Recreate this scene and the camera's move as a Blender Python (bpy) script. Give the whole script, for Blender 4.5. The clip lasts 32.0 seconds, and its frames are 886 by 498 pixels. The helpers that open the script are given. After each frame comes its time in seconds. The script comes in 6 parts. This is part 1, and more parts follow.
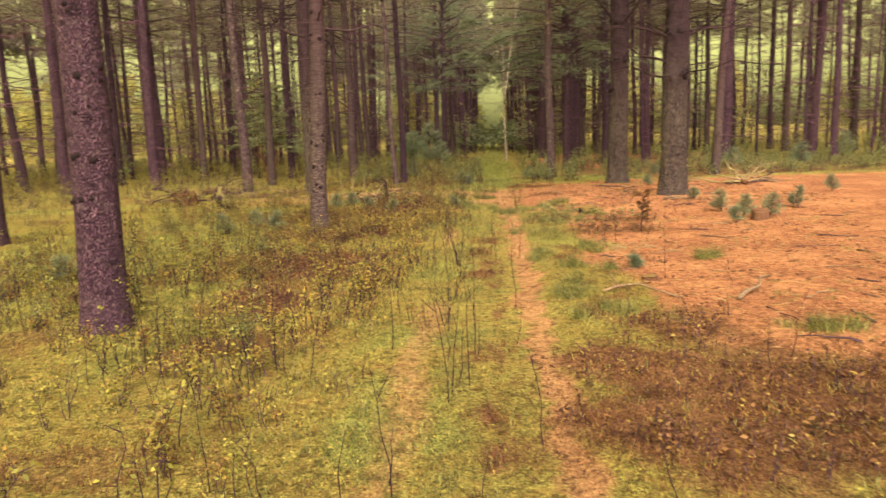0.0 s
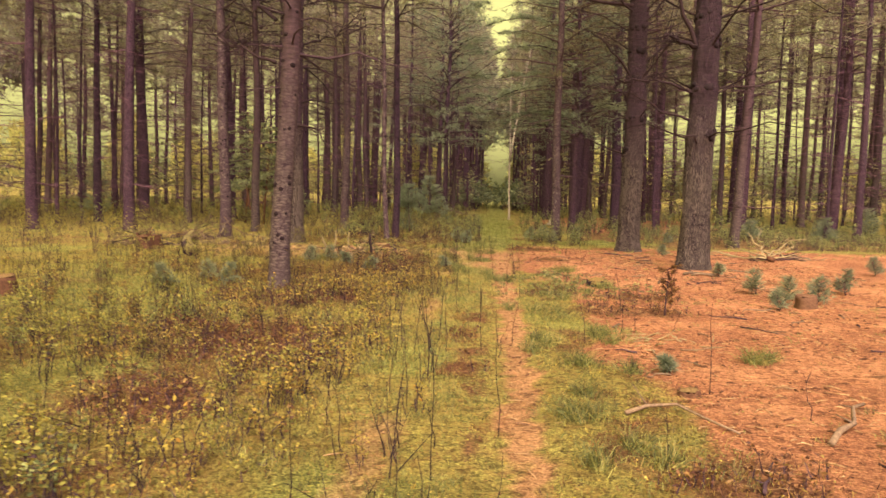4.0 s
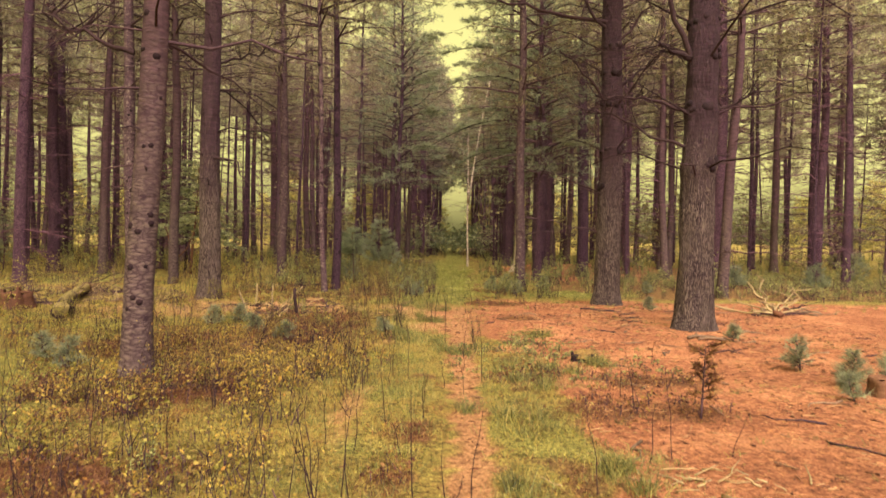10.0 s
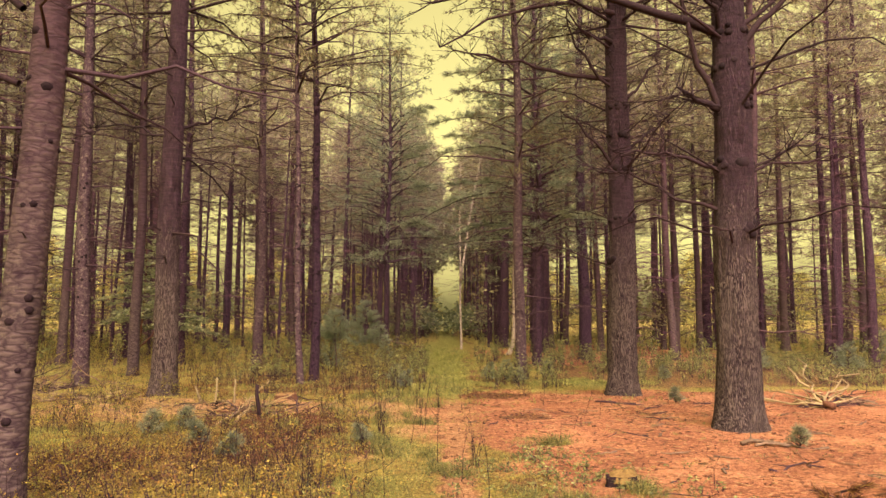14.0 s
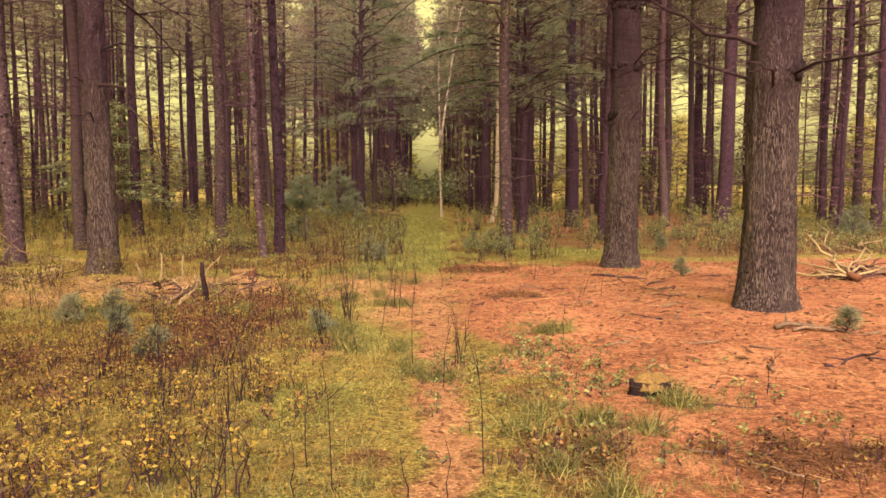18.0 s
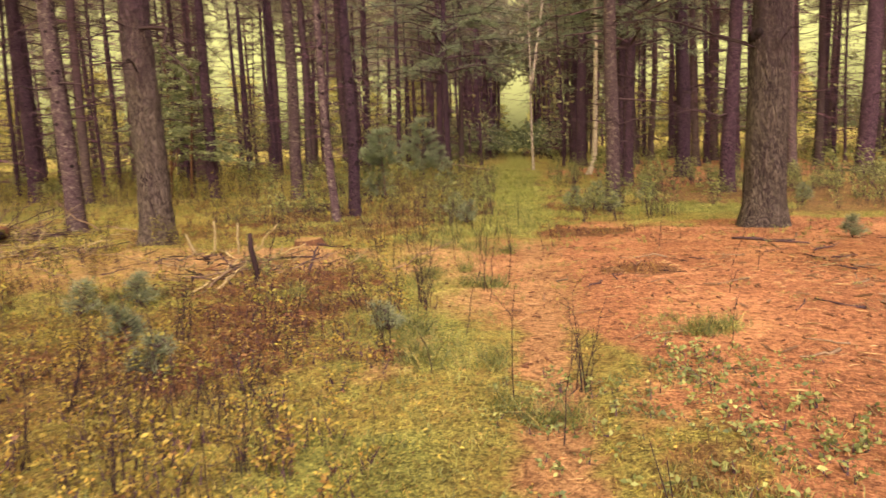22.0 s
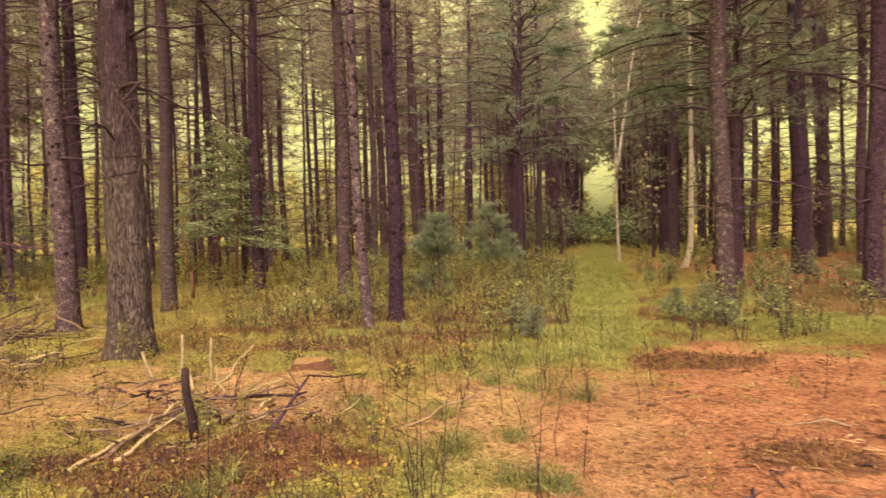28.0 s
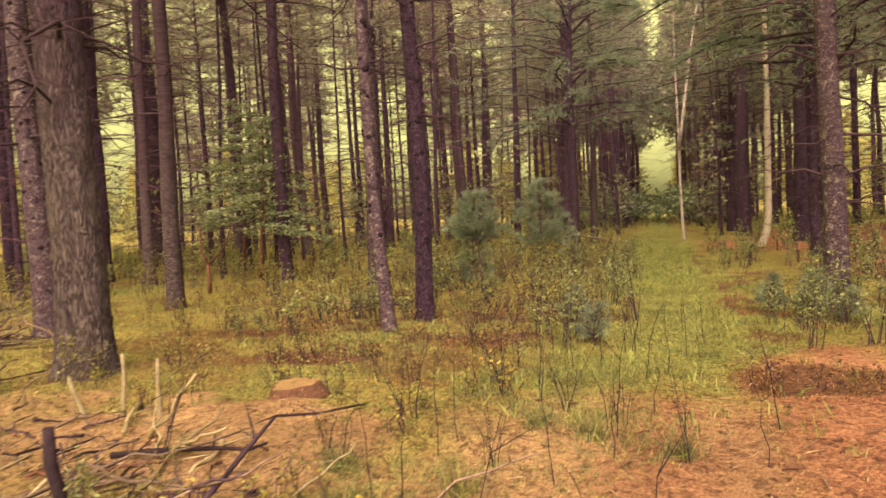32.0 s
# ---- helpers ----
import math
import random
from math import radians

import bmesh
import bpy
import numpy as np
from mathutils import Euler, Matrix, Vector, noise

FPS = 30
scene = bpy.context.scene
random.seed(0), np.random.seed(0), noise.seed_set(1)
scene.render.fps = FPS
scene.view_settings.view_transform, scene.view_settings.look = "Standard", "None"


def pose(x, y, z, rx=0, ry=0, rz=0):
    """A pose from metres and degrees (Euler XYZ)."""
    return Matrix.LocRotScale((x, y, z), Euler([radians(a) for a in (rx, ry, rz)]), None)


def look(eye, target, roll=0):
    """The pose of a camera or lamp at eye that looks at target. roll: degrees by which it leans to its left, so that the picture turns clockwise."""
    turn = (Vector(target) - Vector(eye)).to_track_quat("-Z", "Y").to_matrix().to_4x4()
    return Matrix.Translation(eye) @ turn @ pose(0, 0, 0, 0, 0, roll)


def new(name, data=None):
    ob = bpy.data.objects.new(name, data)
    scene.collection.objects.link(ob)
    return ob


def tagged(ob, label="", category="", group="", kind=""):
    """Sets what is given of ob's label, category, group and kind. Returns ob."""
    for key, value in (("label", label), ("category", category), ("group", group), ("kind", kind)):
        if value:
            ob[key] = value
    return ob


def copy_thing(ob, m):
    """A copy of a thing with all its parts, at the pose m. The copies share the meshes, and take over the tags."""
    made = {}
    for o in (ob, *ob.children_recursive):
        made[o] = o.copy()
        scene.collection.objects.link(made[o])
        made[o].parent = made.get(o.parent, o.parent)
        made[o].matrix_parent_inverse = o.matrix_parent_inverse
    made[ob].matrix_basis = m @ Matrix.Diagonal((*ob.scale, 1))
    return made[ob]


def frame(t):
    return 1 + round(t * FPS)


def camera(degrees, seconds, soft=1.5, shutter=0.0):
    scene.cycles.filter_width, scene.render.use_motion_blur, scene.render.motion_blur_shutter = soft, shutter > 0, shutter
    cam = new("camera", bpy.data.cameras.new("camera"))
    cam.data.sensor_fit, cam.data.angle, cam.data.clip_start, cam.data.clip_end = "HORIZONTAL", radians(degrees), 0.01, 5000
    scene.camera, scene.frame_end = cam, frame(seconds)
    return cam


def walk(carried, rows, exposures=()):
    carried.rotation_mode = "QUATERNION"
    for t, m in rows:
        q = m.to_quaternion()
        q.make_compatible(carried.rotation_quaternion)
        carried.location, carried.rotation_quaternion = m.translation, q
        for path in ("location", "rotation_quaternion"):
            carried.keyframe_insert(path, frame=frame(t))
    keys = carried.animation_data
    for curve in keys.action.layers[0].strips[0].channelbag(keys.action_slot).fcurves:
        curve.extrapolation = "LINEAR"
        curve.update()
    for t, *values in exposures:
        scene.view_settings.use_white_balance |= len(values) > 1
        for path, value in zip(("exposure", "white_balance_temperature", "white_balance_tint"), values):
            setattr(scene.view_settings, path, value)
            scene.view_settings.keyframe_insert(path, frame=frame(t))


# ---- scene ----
cam = camera(63.8, 32.0, shutter=0.5)
PATH = [
    (0, (0.683, 0.153, 1.527), (0.578, 2.126, 1.216), -2.2),
    (0.5, (0.708, 0.291, 1.494), (0.484, 2.256, 1.199), -1.3),
    (1, (0.704, 0.494, 1.464), (0.486, 2.47, 1.244), 0.4),
    (1.5, (0.741, 0.796, 1.48), (0.448, 2.771, 1.382), -0.0),
    (2, (0.775, 1.078, 1.492), (0.636, 3.07, 1.376), 1.4),
    (2.5, (0.784, 1.385, 1.449), (0.676, 3.374, 1.267), 1.2),
    (3, (0.796, 1.654, 1.457), (0.671, 3.645, 1.316), 1.8),
    (3.5, (0.823, 1.949, 1.482), (0.692, 3.94, 1.345), 0.7),
    (4, (0.849, 2.152, 1.453), (0.742, 4.143, 1.296), 1.2),
    (4.5, (0.859, 2.43, 1.44), (0.856, 4.422, 1.261), 2.5),
    (6.5, (0.922, 3.259, 1.426), (0.875, 5.241, 1.164), 1.0),
    (7, (0.935, 3.516, 1.417), (0.881, 5.502, 1.19), 1.4),
    (7.5, (0.945, 3.788, 1.417), (0.919, 5.778, 1.227), 1.8),
    (8, (0.951, 4.073, 1.44), (0.958, 6.066, 1.269), 1.8),
    (8.5, (0.957, 4.315, 1.401), (0.973, 6.309, 1.244), 1.7),
    (9, (1.004, 4.672, 1.401), (1.015, 6.667, 1.262), 1.2),
    (9.5, (1.007, 4.915, 1.407), (1.007, 6.913, 1.301), 1.0),
    (10, (0.992, 5.17, 1.43), (0.996, 7.17, 1.403), 0.9),
    (10.5, (0.93, 5.34, 1.463), (0.96, 7.339, 1.518), 1.6),
    (11, (0.905, 5.596, 1.474), (0.953, 7.592, 1.594), 1.3),
    (11.5, (0.963, 5.861, 1.442), (0.987, 7.854, 1.609), 0.7),
    (12, (0.936, 6.068, 1.477), (0.94, 8.058, 1.671), 0.3),
    (12.5, (0.958, 6.279, 1.469), (0.955, 8.269, 1.665), 0.0),
    (13, (0.969, 6.467, 1.48), (0.981, 8.457, 1.677), 0.5),
    (13.5, (1.018, 6.848, 1.465), (1.045, 8.837, 1.672), 0.5),
    (15.5, (0.991, 7.47, 1.573), (0.974, 9.467, 1.683), -1.4),
    (16, (0.98, 7.736, 1.544), (1.0, 9.734, 1.621), -0.8),
    (16.5, (0.986, 7.979, 1.533), (1.079, 9.977, 1.55), -0.3),
    (17, (1.023, 8.283, 1.465), (1.147, 10.278, 1.4), -0.4),
    (17.5, (1.044, 8.505, 1.466), (1.148, 10.499, 1.355), -0.6),
    (18, (1.081, 8.825, 1.44), (1.161, 10.816, 1.267), -0.4),
    (18.5, (1.069, 9.028, 1.419), (1.136, 11.016, 1.214), 0.2),
    (19, (1.063, 9.301, 1.413), (1.124, 11.288, 1.195), 0.9),
    (19.5, (1.06, 9.508, 1.408), (1.124, 11.494, 1.181), 1.1),
    (20, (1.084, 9.746, 1.38), (1.116, 11.731, 1.138), 0.7),
    (20.5, (1.105, 9.982, 1.387), (0.996, 11.964, 1.145), -0.4),
    (21, (1.075, 10.259, 1.389), (0.845, 12.228, 1.125), -0.9),
    (21.5, (1.107, 10.485, 1.369), (0.851, 12.449, 1.092), -1.0),
    (22, (1.034, 10.783, 1.368), (0.86, 12.754, 1.073), -2.3),
    (22.5, (1.078, 11.043, 1.359), (1.027, 13.017, 1.041), -2.2),
    (23, (1.127, 11.305, 1.328), (1.129, 13.285, 1.045), -2.1),
    (23.5, (1.152, 11.576, 1.354), (1.115, 13.559, 1.1), -1.9),
    (24, (1.161, 11.791, 1.353), (1.08, 13.775, 1.116), -1.0),
    (24.5, (1.137, 12.022, 1.352), (1.054, 14.01, 1.148), -0.3),
    (25, (1.149, 12.276, 1.39), (1.075, 14.268, 1.23), 0.1),
    (25.5, (1.145, 12.503, 1.398), (1.071, 14.498, 1.292), -0.4),
    (27.5, (1.142, 13.318, 1.429), (0.854, 15.296, 1.357), -1.5),
    (28, (1.107, 13.589, 1.407), (0.712, 15.549, 1.356), -1.6),
    (28.5, (1.083, 13.786, 1.384), (0.535, 15.709, 1.345), -1.9),
    (29, (1.005, 14.117, 1.361), (0.3, 15.988, 1.318), -2.1),
    (29.5, (0.961, 14.337, 1.349), (0.165, 16.17, 1.285), -2.4),
    (30, (0.897, 14.612, 1.312), (0.082, 16.435, 1.213), -2.0),
    (30.5, (0.88, 14.796, 1.319), (0.113, 16.639, 1.199), -2.1),
    (31, (0.867, 15.059, 1.319), (0.185, 16.935, 1.198), -2.4),
    (31.5, (0.9, 15.22, 1.337), (0.287, 17.12, 1.225), -2.4),
    (32, (0.912, 15.555, 1.338), (0.373, 17.478, 1.248), -3.1),
]
EXPOSURES = [(0, 1.95, 7000, 20), (2, 1.94, 7000, 29), (9, 1.9, 7000, 30), (12, 1.95, 7000, 35), (16, 1.97, 7300, 40), (18, 1.97, 7300, 40), (20, 2.0, 7000, 33), (25, 2.12, 7000, 28), (32, 2.12, 7000, 30)]
walk(cam, [(t, look(eye, target, roll)) for t, eye, target, roll in PATH], EXPOSURES)

# ---- light ----
world = bpy.data.worlds.new("world")
scene.world = world
world.use_nodes = True
wn, wl = world.node_tree.nodes, world.node_tree.links
sky = wn.new("ShaderNodeTexSky")
sky.sky_type, sky.sun_disc = "NISHITA", False
sky.sun_elevation, sky.sun_rotation = radians(46), radians(195)
sky.dust_density = 4.0
grey = wn.new("ShaderNodeHueSaturation")
grey.inputs["Saturation"].default_value = 0.12
wl.new(sky.outputs[0], grey.inputs["Color"])
warm = wn.new("ShaderNodeMix")
warm.data_type, warm.blend_type = "RGBA", "MULTIPLY"
warm.inputs[0].default_value, warm.inputs[7].default_value = 1.0, (0.95, 1.0, 0.34, 1)
wl.new(grey.outputs[0], warm.inputs[6])
wl.new(warm.outputs[2], wn["Background"].inputs["Color"])
wn["Background"].inputs["Strength"].default_value = 0.068
sun_data = bpy.data.lights.new("sun", "SUN")
sun_data.energy, sun_data.angle, sun_data.color = 2.6, radians(55), (1.0, 0.885, 0.84)
sun = new("sun", sun_data)
sun.matrix_world = look((0, 0, 30), (-7, 28, 0))

# ---- materials ----


def nodes_of(name):
    m = bpy.data.materials.new(name)
    m.use_nodes = True
    n, l = m.node_tree.nodes, m.node_tree.links
    return m, n, l, n["Principled BSDF"]


def ramp(n, l, fac, stops):
    r = n.new("ShaderNodeValToRGB")
    els = r.color_ramp.elements
    els[0].position, els[0].color = stops[0][0], (*stops[0][1], 1)
    els[1].position, els[1].color = stops[-1][0], (*stops[-1][1], 1)
    for p, c in stops[1:-1]:
        els.new(p).color = (*c, 1)
    l.new(fac, r.inputs[0])
    return r.outputs[0]


def noise_tex(n, l, co, scale, detail=4.0, rough=0.6, distort=0.0):
    t = n.new("ShaderNodeTexNoise")
    t.inputs["Scale"].default_value, t.inputs["Detail"].default_value = scale, detail
    t.inputs["Roughness"].default_value, t.inputs["Distortion"].default_value = rough, distort
    l.new(co, t.inputs["Vector"])
    return t.outputs["Fac"]


def mapped(n, l, scale):
    tc, mp = n.new("ShaderNodeTexCoord"), n.new("ShaderNodeMapping")
    mp.inputs["Scale"].default_value = scale
    l.new(tc.outputs["Object"], mp.inputs["Vector"])
    return mp.outputs[0]


def mixed(n, l, fac, a, b, blend="MIX"):
    m = n.new("ShaderNodeMix")
    m.data_type, m.blend_type = "RGBA", blend
    for sock, v in ((m.inputs[0], fac), (m.inputs[6], a), (m.inputs[7], b)):
        if isinstance(v, bpy.types.NodeSocket):
            l.new(v, sock)
        elif isinstance(v, tuple):
            sock.default_value = (*v, 1)
        else:
            sock.default_value = v
    return m.outputs[2]


def bumped(n, l, bsdf, height, strength, distance):
    b = n.new("ShaderNodeBump")
    b.inputs["Strength"].default_value, b.inputs["Distance"].default_value = strength, distance
    l.new(height, b.inputs["Height"])
    l.new(b.outputs[0], bsdf.inputs["Normal"])


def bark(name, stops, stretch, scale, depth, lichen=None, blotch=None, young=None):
    """Furrowed or smooth bark: fine grain stretched up the trunk, broad stains, lichen; young is the smoother bark
    higher up, its colour also darkened for the crown's shade.
    """
    m, n, l, b = nodes_of(name)
    co = mapped(n, l, (1, 1, stretch))
    plates = n.new("ShaderNodeTexVoronoi")
    plates.feature = "DISTANCE_TO_EDGE"
    plates.inputs["Scale"].default_value = scale
    wob = n.new("ShaderNodeTexNoise")
    wob.inputs["Scale"].default_value = scale * 0.6
    l.new(co, wob.inputs["Vector"])
    shift = n.new("ShaderNodeVectorMath")
    shift.operation = "MULTIPLY_ADD"
    l.new(wob.outputs["Color"], shift.inputs[0])
    shift.inputs[1].default_value = (0.16, 0.16, 0.16)
    l.new(co, shift.inputs[2])
    l.new(shift.outputs[0], plates.inputs["Vector"])
    fine = noise_tex(n, l, co, scale * 4, 6, 0.7)
    mul = n.new("ShaderNodeMath")
    mul.operation = "MULTIPLY_ADD"
    l.new(plates.outputs["Distance"], mul.inputs[0])
    mul.inputs[1].default_value = 2.1
    half = n.new("ShaderNodeMath")
    half.operation = "MULTIPLY"
    half.inputs[1].default_value = 0.42
    l.new(fine, half.inputs[0])
    l.new(half.outputs[0], mul.inputs[2])
    colour = ramp(n, l, mul.outputs[0], stops)
    plain = mapped(n, l, (1, 1, 0.6))
    broad = noise_tex(n, l, plain, 2.3, 5, 0.65)
    colour = mixed(n, l, ramp(n, l, broad, [(0.38, (0, 0, 0)), (0.7, (0.55, 0.55, 0.55))]), colour, tuple(c * 0.6 for c in stops[-1][1]))
    if lichen:
        spots = noise_tex(n, l, mapped(n, l, (1, 1, 1)), 14, 6, 0.75)
        colour = mixed(n, l, ramp(n, l, spots, [(0.54, (0, 0, 0)), (0.64, (0.8, 0.8, 0.8))]), colour, lichen)
    if blotch:
        spots = noise_tex(n, l, mapped(n, l, (1, 1, 1.7)), 5.5, 3, 0.6)
        colour = mixed(n, l, ramp(n, l, spots, [(0.58, (0, 0, 0)), (0.68, (0.85, 0.85, 0.85))]), colour, blotch)
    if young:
        # smoother upper bark, with the shade under the crown painted into its dark tone
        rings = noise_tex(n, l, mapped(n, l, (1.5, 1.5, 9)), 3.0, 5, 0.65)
        shaded_skin = ramp(n, l, rings, [(0.3, tuple(c * 0.45 for c in young)), (0.55, young), (0.75, tuple(c * 1.7 for c in young))])
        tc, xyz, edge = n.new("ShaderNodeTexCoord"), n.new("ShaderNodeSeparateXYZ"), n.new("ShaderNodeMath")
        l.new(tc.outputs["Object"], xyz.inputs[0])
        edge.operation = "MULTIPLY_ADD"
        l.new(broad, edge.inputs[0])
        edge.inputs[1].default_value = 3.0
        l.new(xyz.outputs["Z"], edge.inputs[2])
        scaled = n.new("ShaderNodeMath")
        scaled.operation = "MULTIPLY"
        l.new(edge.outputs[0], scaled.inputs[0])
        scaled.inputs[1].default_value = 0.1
        colour = mixed(n, l, ramp(n, l, scaled.outputs[0], [(0.33, (0, 0, 0)), (0.5, (0.85, 0.85, 0.85))]), colour, shaded_skin)
    inf = n.new("ShaderNodeObjectInfo")
    tone = ramp(n, l, inf.outputs["Random"], [(0.0, (0.72, 0.7, 0.72)), (1.0, (1.15, 1.1, 1.06))])
    colour = mixed(n, l, 1.0, colour, tone, "MULTIPLY")
    l.new(colour, b.inputs["Base Color"])
    b.inputs["Roughness"].default_value = 0.92
    b.inputs["Specular IOR Level"].default_value = 0.15
    bumped(n, l, b, mul.outputs[0], 0.9, depth)
    return m


def leafy(name, stops, through_light=0.35, rough=0.6):
    """Leaves, needles and blades: every piece has its own tint, and some light comes through."""
    m, n, l, b = nodes_of(name)
    geo = n.new("ShaderNodeNewGeometry")
    colour = ramp(n, l, geo.outputs["Random Per Island"], stops)
    inf = n.new("ShaderNodeObjectInfo")
    tone = ramp(n, l, inf.outputs["Random"], [(0.0, (0.8, 0.82, 0.8)), (1.0, (1.15, 1.1, 1.0))])
    colour = mixed(n, l, 1.0, colour, tone, "MULTIPLY")
    # clumpy dark and light tone, painted in place of the foliage's own self-shadow
    patch = noise_tex(n, l, mapped(n, l, (1, 1, 1)), 3.2, 4, 0.6)
    colour = mixed(n, l, 1.0, colour, ramp(n, l, patch, [(0.34, (0.58, 0.56, 0.56)), (0.66, (1.36, 1.36, 1.34))]), "MULTIPLY")
    l.new(colour, b.inputs["Base Color"])
    b.inputs["Roughness"].default_value = rough
    b.inputs["Specular IOR Level"].default_value = 0.25
    tr = n.new("ShaderNodeBsdfTranslucent")
    l.new(colour, tr.inputs["Color"])
    mx = n.new("ShaderNodeMixShader")
    mx.inputs[0].default_value = through_light
    l.new(b.outputs[0], mx.inputs[1])
    l.new(tr.outputs[0], mx.inputs[2])
    l.new(mx.outputs[0], n["Material Output"].inputs["Surface"])
    return m


def wood(name, stops, scale=30.0):
    m, n, l, b = nodes_of(name)
    fine = noise_tex(n, l, mapped(n, l, (1, 1, 1)), scale, 6, 0.7)
    colour = ramp(n, l, fine, stops)
    inf = n.new("ShaderNodeObjectInfo")
    tone = ramp(n, l, inf.outputs["Random"], [(0.0, (0.7, 0.7, 0.7)), (1.0, (1.2, 1.15, 1.1))])
    geo = n.new("ShaderNodeNewGeometry")
    tone2 = ramp(n, l, geo.outputs["Random Per Island"], [(0.0, (0.75, 0.75, 0.75)), (1.0, (1.2, 1.2, 1.2))])
    colour = mixed(n, l, 1.0, mixed(n, l, 1.0, colour, tone, "MULTIPLY"), tone2, "MULTIPLY")
    l.new(colour, b.inputs["Base Color"])
    b.inputs["Roughness"].default_value = 0.9
    b.inputs["Specular IOR Level"].default_value = 0.15
    bumped(n, l, b, fine, 0.6, 0.006)
    return m


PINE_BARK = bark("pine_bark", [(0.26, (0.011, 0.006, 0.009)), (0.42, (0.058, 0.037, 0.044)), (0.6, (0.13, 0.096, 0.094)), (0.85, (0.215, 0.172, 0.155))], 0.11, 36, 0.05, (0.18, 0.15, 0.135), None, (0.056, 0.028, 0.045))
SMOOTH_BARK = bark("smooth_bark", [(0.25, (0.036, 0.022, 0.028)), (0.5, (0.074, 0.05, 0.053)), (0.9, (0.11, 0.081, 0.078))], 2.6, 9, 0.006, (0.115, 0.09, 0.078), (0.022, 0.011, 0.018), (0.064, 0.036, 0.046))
MOTTLED_BARK = bark("mottled_bark", [(0.25, (0.028, 0.013, 0.023)), (0.5, (0.07, 0.042, 0.054)), (0.9, (0.115, 0.08, 0.09))], 0.9, 22, 0.012, (0.22, 0.185, 0.16), (0.017, 0.008, 0.014))
DARK_BARK = bark("dark_bark", [(0.28, (0.015, 0.006, 0.014)), (0.48, (0.06, 0.027, 0.052)), (0.85, (0.12, 0.067, 0.098))], 0.45, 30, 0.025, (0.112, 0.078, 0.09), (0.02, 0.009, 0.017))
BIRCH_BARK = bark("birch_bark", [(0.2, (0.2, 0.16, 0.14)), (0.5, (0.4, 0.34, 0.28)), (0.9, (0.52, 0.46, 0.37))], 2.5, 20, 0.004, None, (0.1, 0.07, 0.07))
TWIG = wood("twig_bark", [(0.3, (0.032, 0.016, 0.025)), (0.7, (0.08, 0.047, 0.058))])
# dead twigs deeper in, lighter than the near ones: haze put into the colour
HAZETWIG = wood("hazy_dead_twigs", [(0.3, (0.066, 0.028, 0.048)), (0.7, (0.14, 0.072, 0.102))])
BLACKTWIG = wood("dark_bough_bark", [(0.3, (0.014, 0.007, 0.01)), (0.7, (0.042, 0.024, 0.028))])
DEADWOOD = wood("weathered_wood", [(0.3, (0.075, 0.046, 0.035)), (0.7, (0.23, 0.158, 0.108))], 40)
PALEWOOD = wood("pale_wood", [(0.3, (0.17, 0.125, 0.065)), (0.7, (0.36, 0.29, 0.165))], 40)
CHARRED = wood("dark_rotten_wood", [(0.3, (0.046, 0.019, 0.012)), (0.7, (0.145, 0.068, 0.04))], 40)
KNOT = wood("dark_knot", [(0.3, (0.008, 0.004, 0.006)), (0.7, (0.022, 0.012, 0.016))], 60)
REDWOOD = wood("reddish_stump_wood", [(0.3, (0.06, 0.028, 0.019)), (0.7, (0.17, 0.088, 0.052))], 40)
CHIPWOOD = wood("tan_wood_bits", [(0.3, (0.17, 0.09, 0.05)), (0.7, (0.42, 0.28, 0.15))], 40)
MOSS = wood("moss_top", [(0.3, (0.1, 0.06, 0.03)), (0.7, (0.24, 0.15, 0.062))], 60)
PALEMOSS = wood("pale_moss", [(0.3, (0.1, 0.075, 0.032)), (0.7, (0.33, 0.27, 0.11))], 25)
NEEDLE = leafy("pine_needles", [(0.0, (0.075, 0.068, 0.055)), (0.5, (0.16, 0.152, 0.1)), (0.8, (0.27, 0.262, 0.145)), (1.0, (0.2, 0.115, 0.095))], 0.45)
# needles deeper in, colour lifted and mauve to stand for hazy air light
HAZENEEDLE = leafy("hazy_needles", [(0.0, (0.145, 0.112, 0.12)), (0.4, (0.25, 0.225, 0.2)), (0.7, (0.37, 0.355, 0.26)), (0.9, (0.47, 0.468, 0.3)), (1.0, (0.29, 0.16, 0.17))], 0.55)
# edge trees: the bright glow behind the trunks is put into this pale colour
EDGE = leafy("sun_toned_far_leaves", [(0.0, (0.28, 0.28, 0.12)), (0.5, (0.45, 0.45, 0.2)), (1.0, (0.6, 0.52, 0.2))], 0.6)
FAN = leafy("lane_bough_needles", [(0.0, (0.14, 0.175, 0.135)), (0.6, (0.27, 0.325, 0.235)), (1.0, (0.41, 0.46, 0.31))], 0.55)
SEEDLING = leafy("blue_green_needles", [(0.0, (0.12, 0.15, 0.115)), (0.6, (0.225, 0.265, 0.185)), (1.0, (0.35, 0.375, 0.24))], 0.45)
HEMLOCK = leafy("fresh_needles", [(0.0, (0.11, 0.135, 0.085)), (0.6, (0.22, 0.26, 0.15)), (1.0, (0.36, 0.39, 0.22))], 0.45)
LEAF = leafy("shrub_leaves", [(0.0, (0.1, 0.088, 0.024)), (0.3, (0.18, 0.17, 0.042)), (0.65, (0.26, 0.24, 0.056)), (0.92, (0.33, 0.285, 0.062)), (1.0, (0.34, 0.185, 0.045))], 0.34)
RUSSET = leafy("russet_leaves", [(0.0, (0.085, 0.038, 0.026)), (0.4, (0.2, 0.115, 0.038)), (0.75, (0.32, 0.22, 0.055)), (1.0, (0.4, 0.32, 0.08))], 0.3)
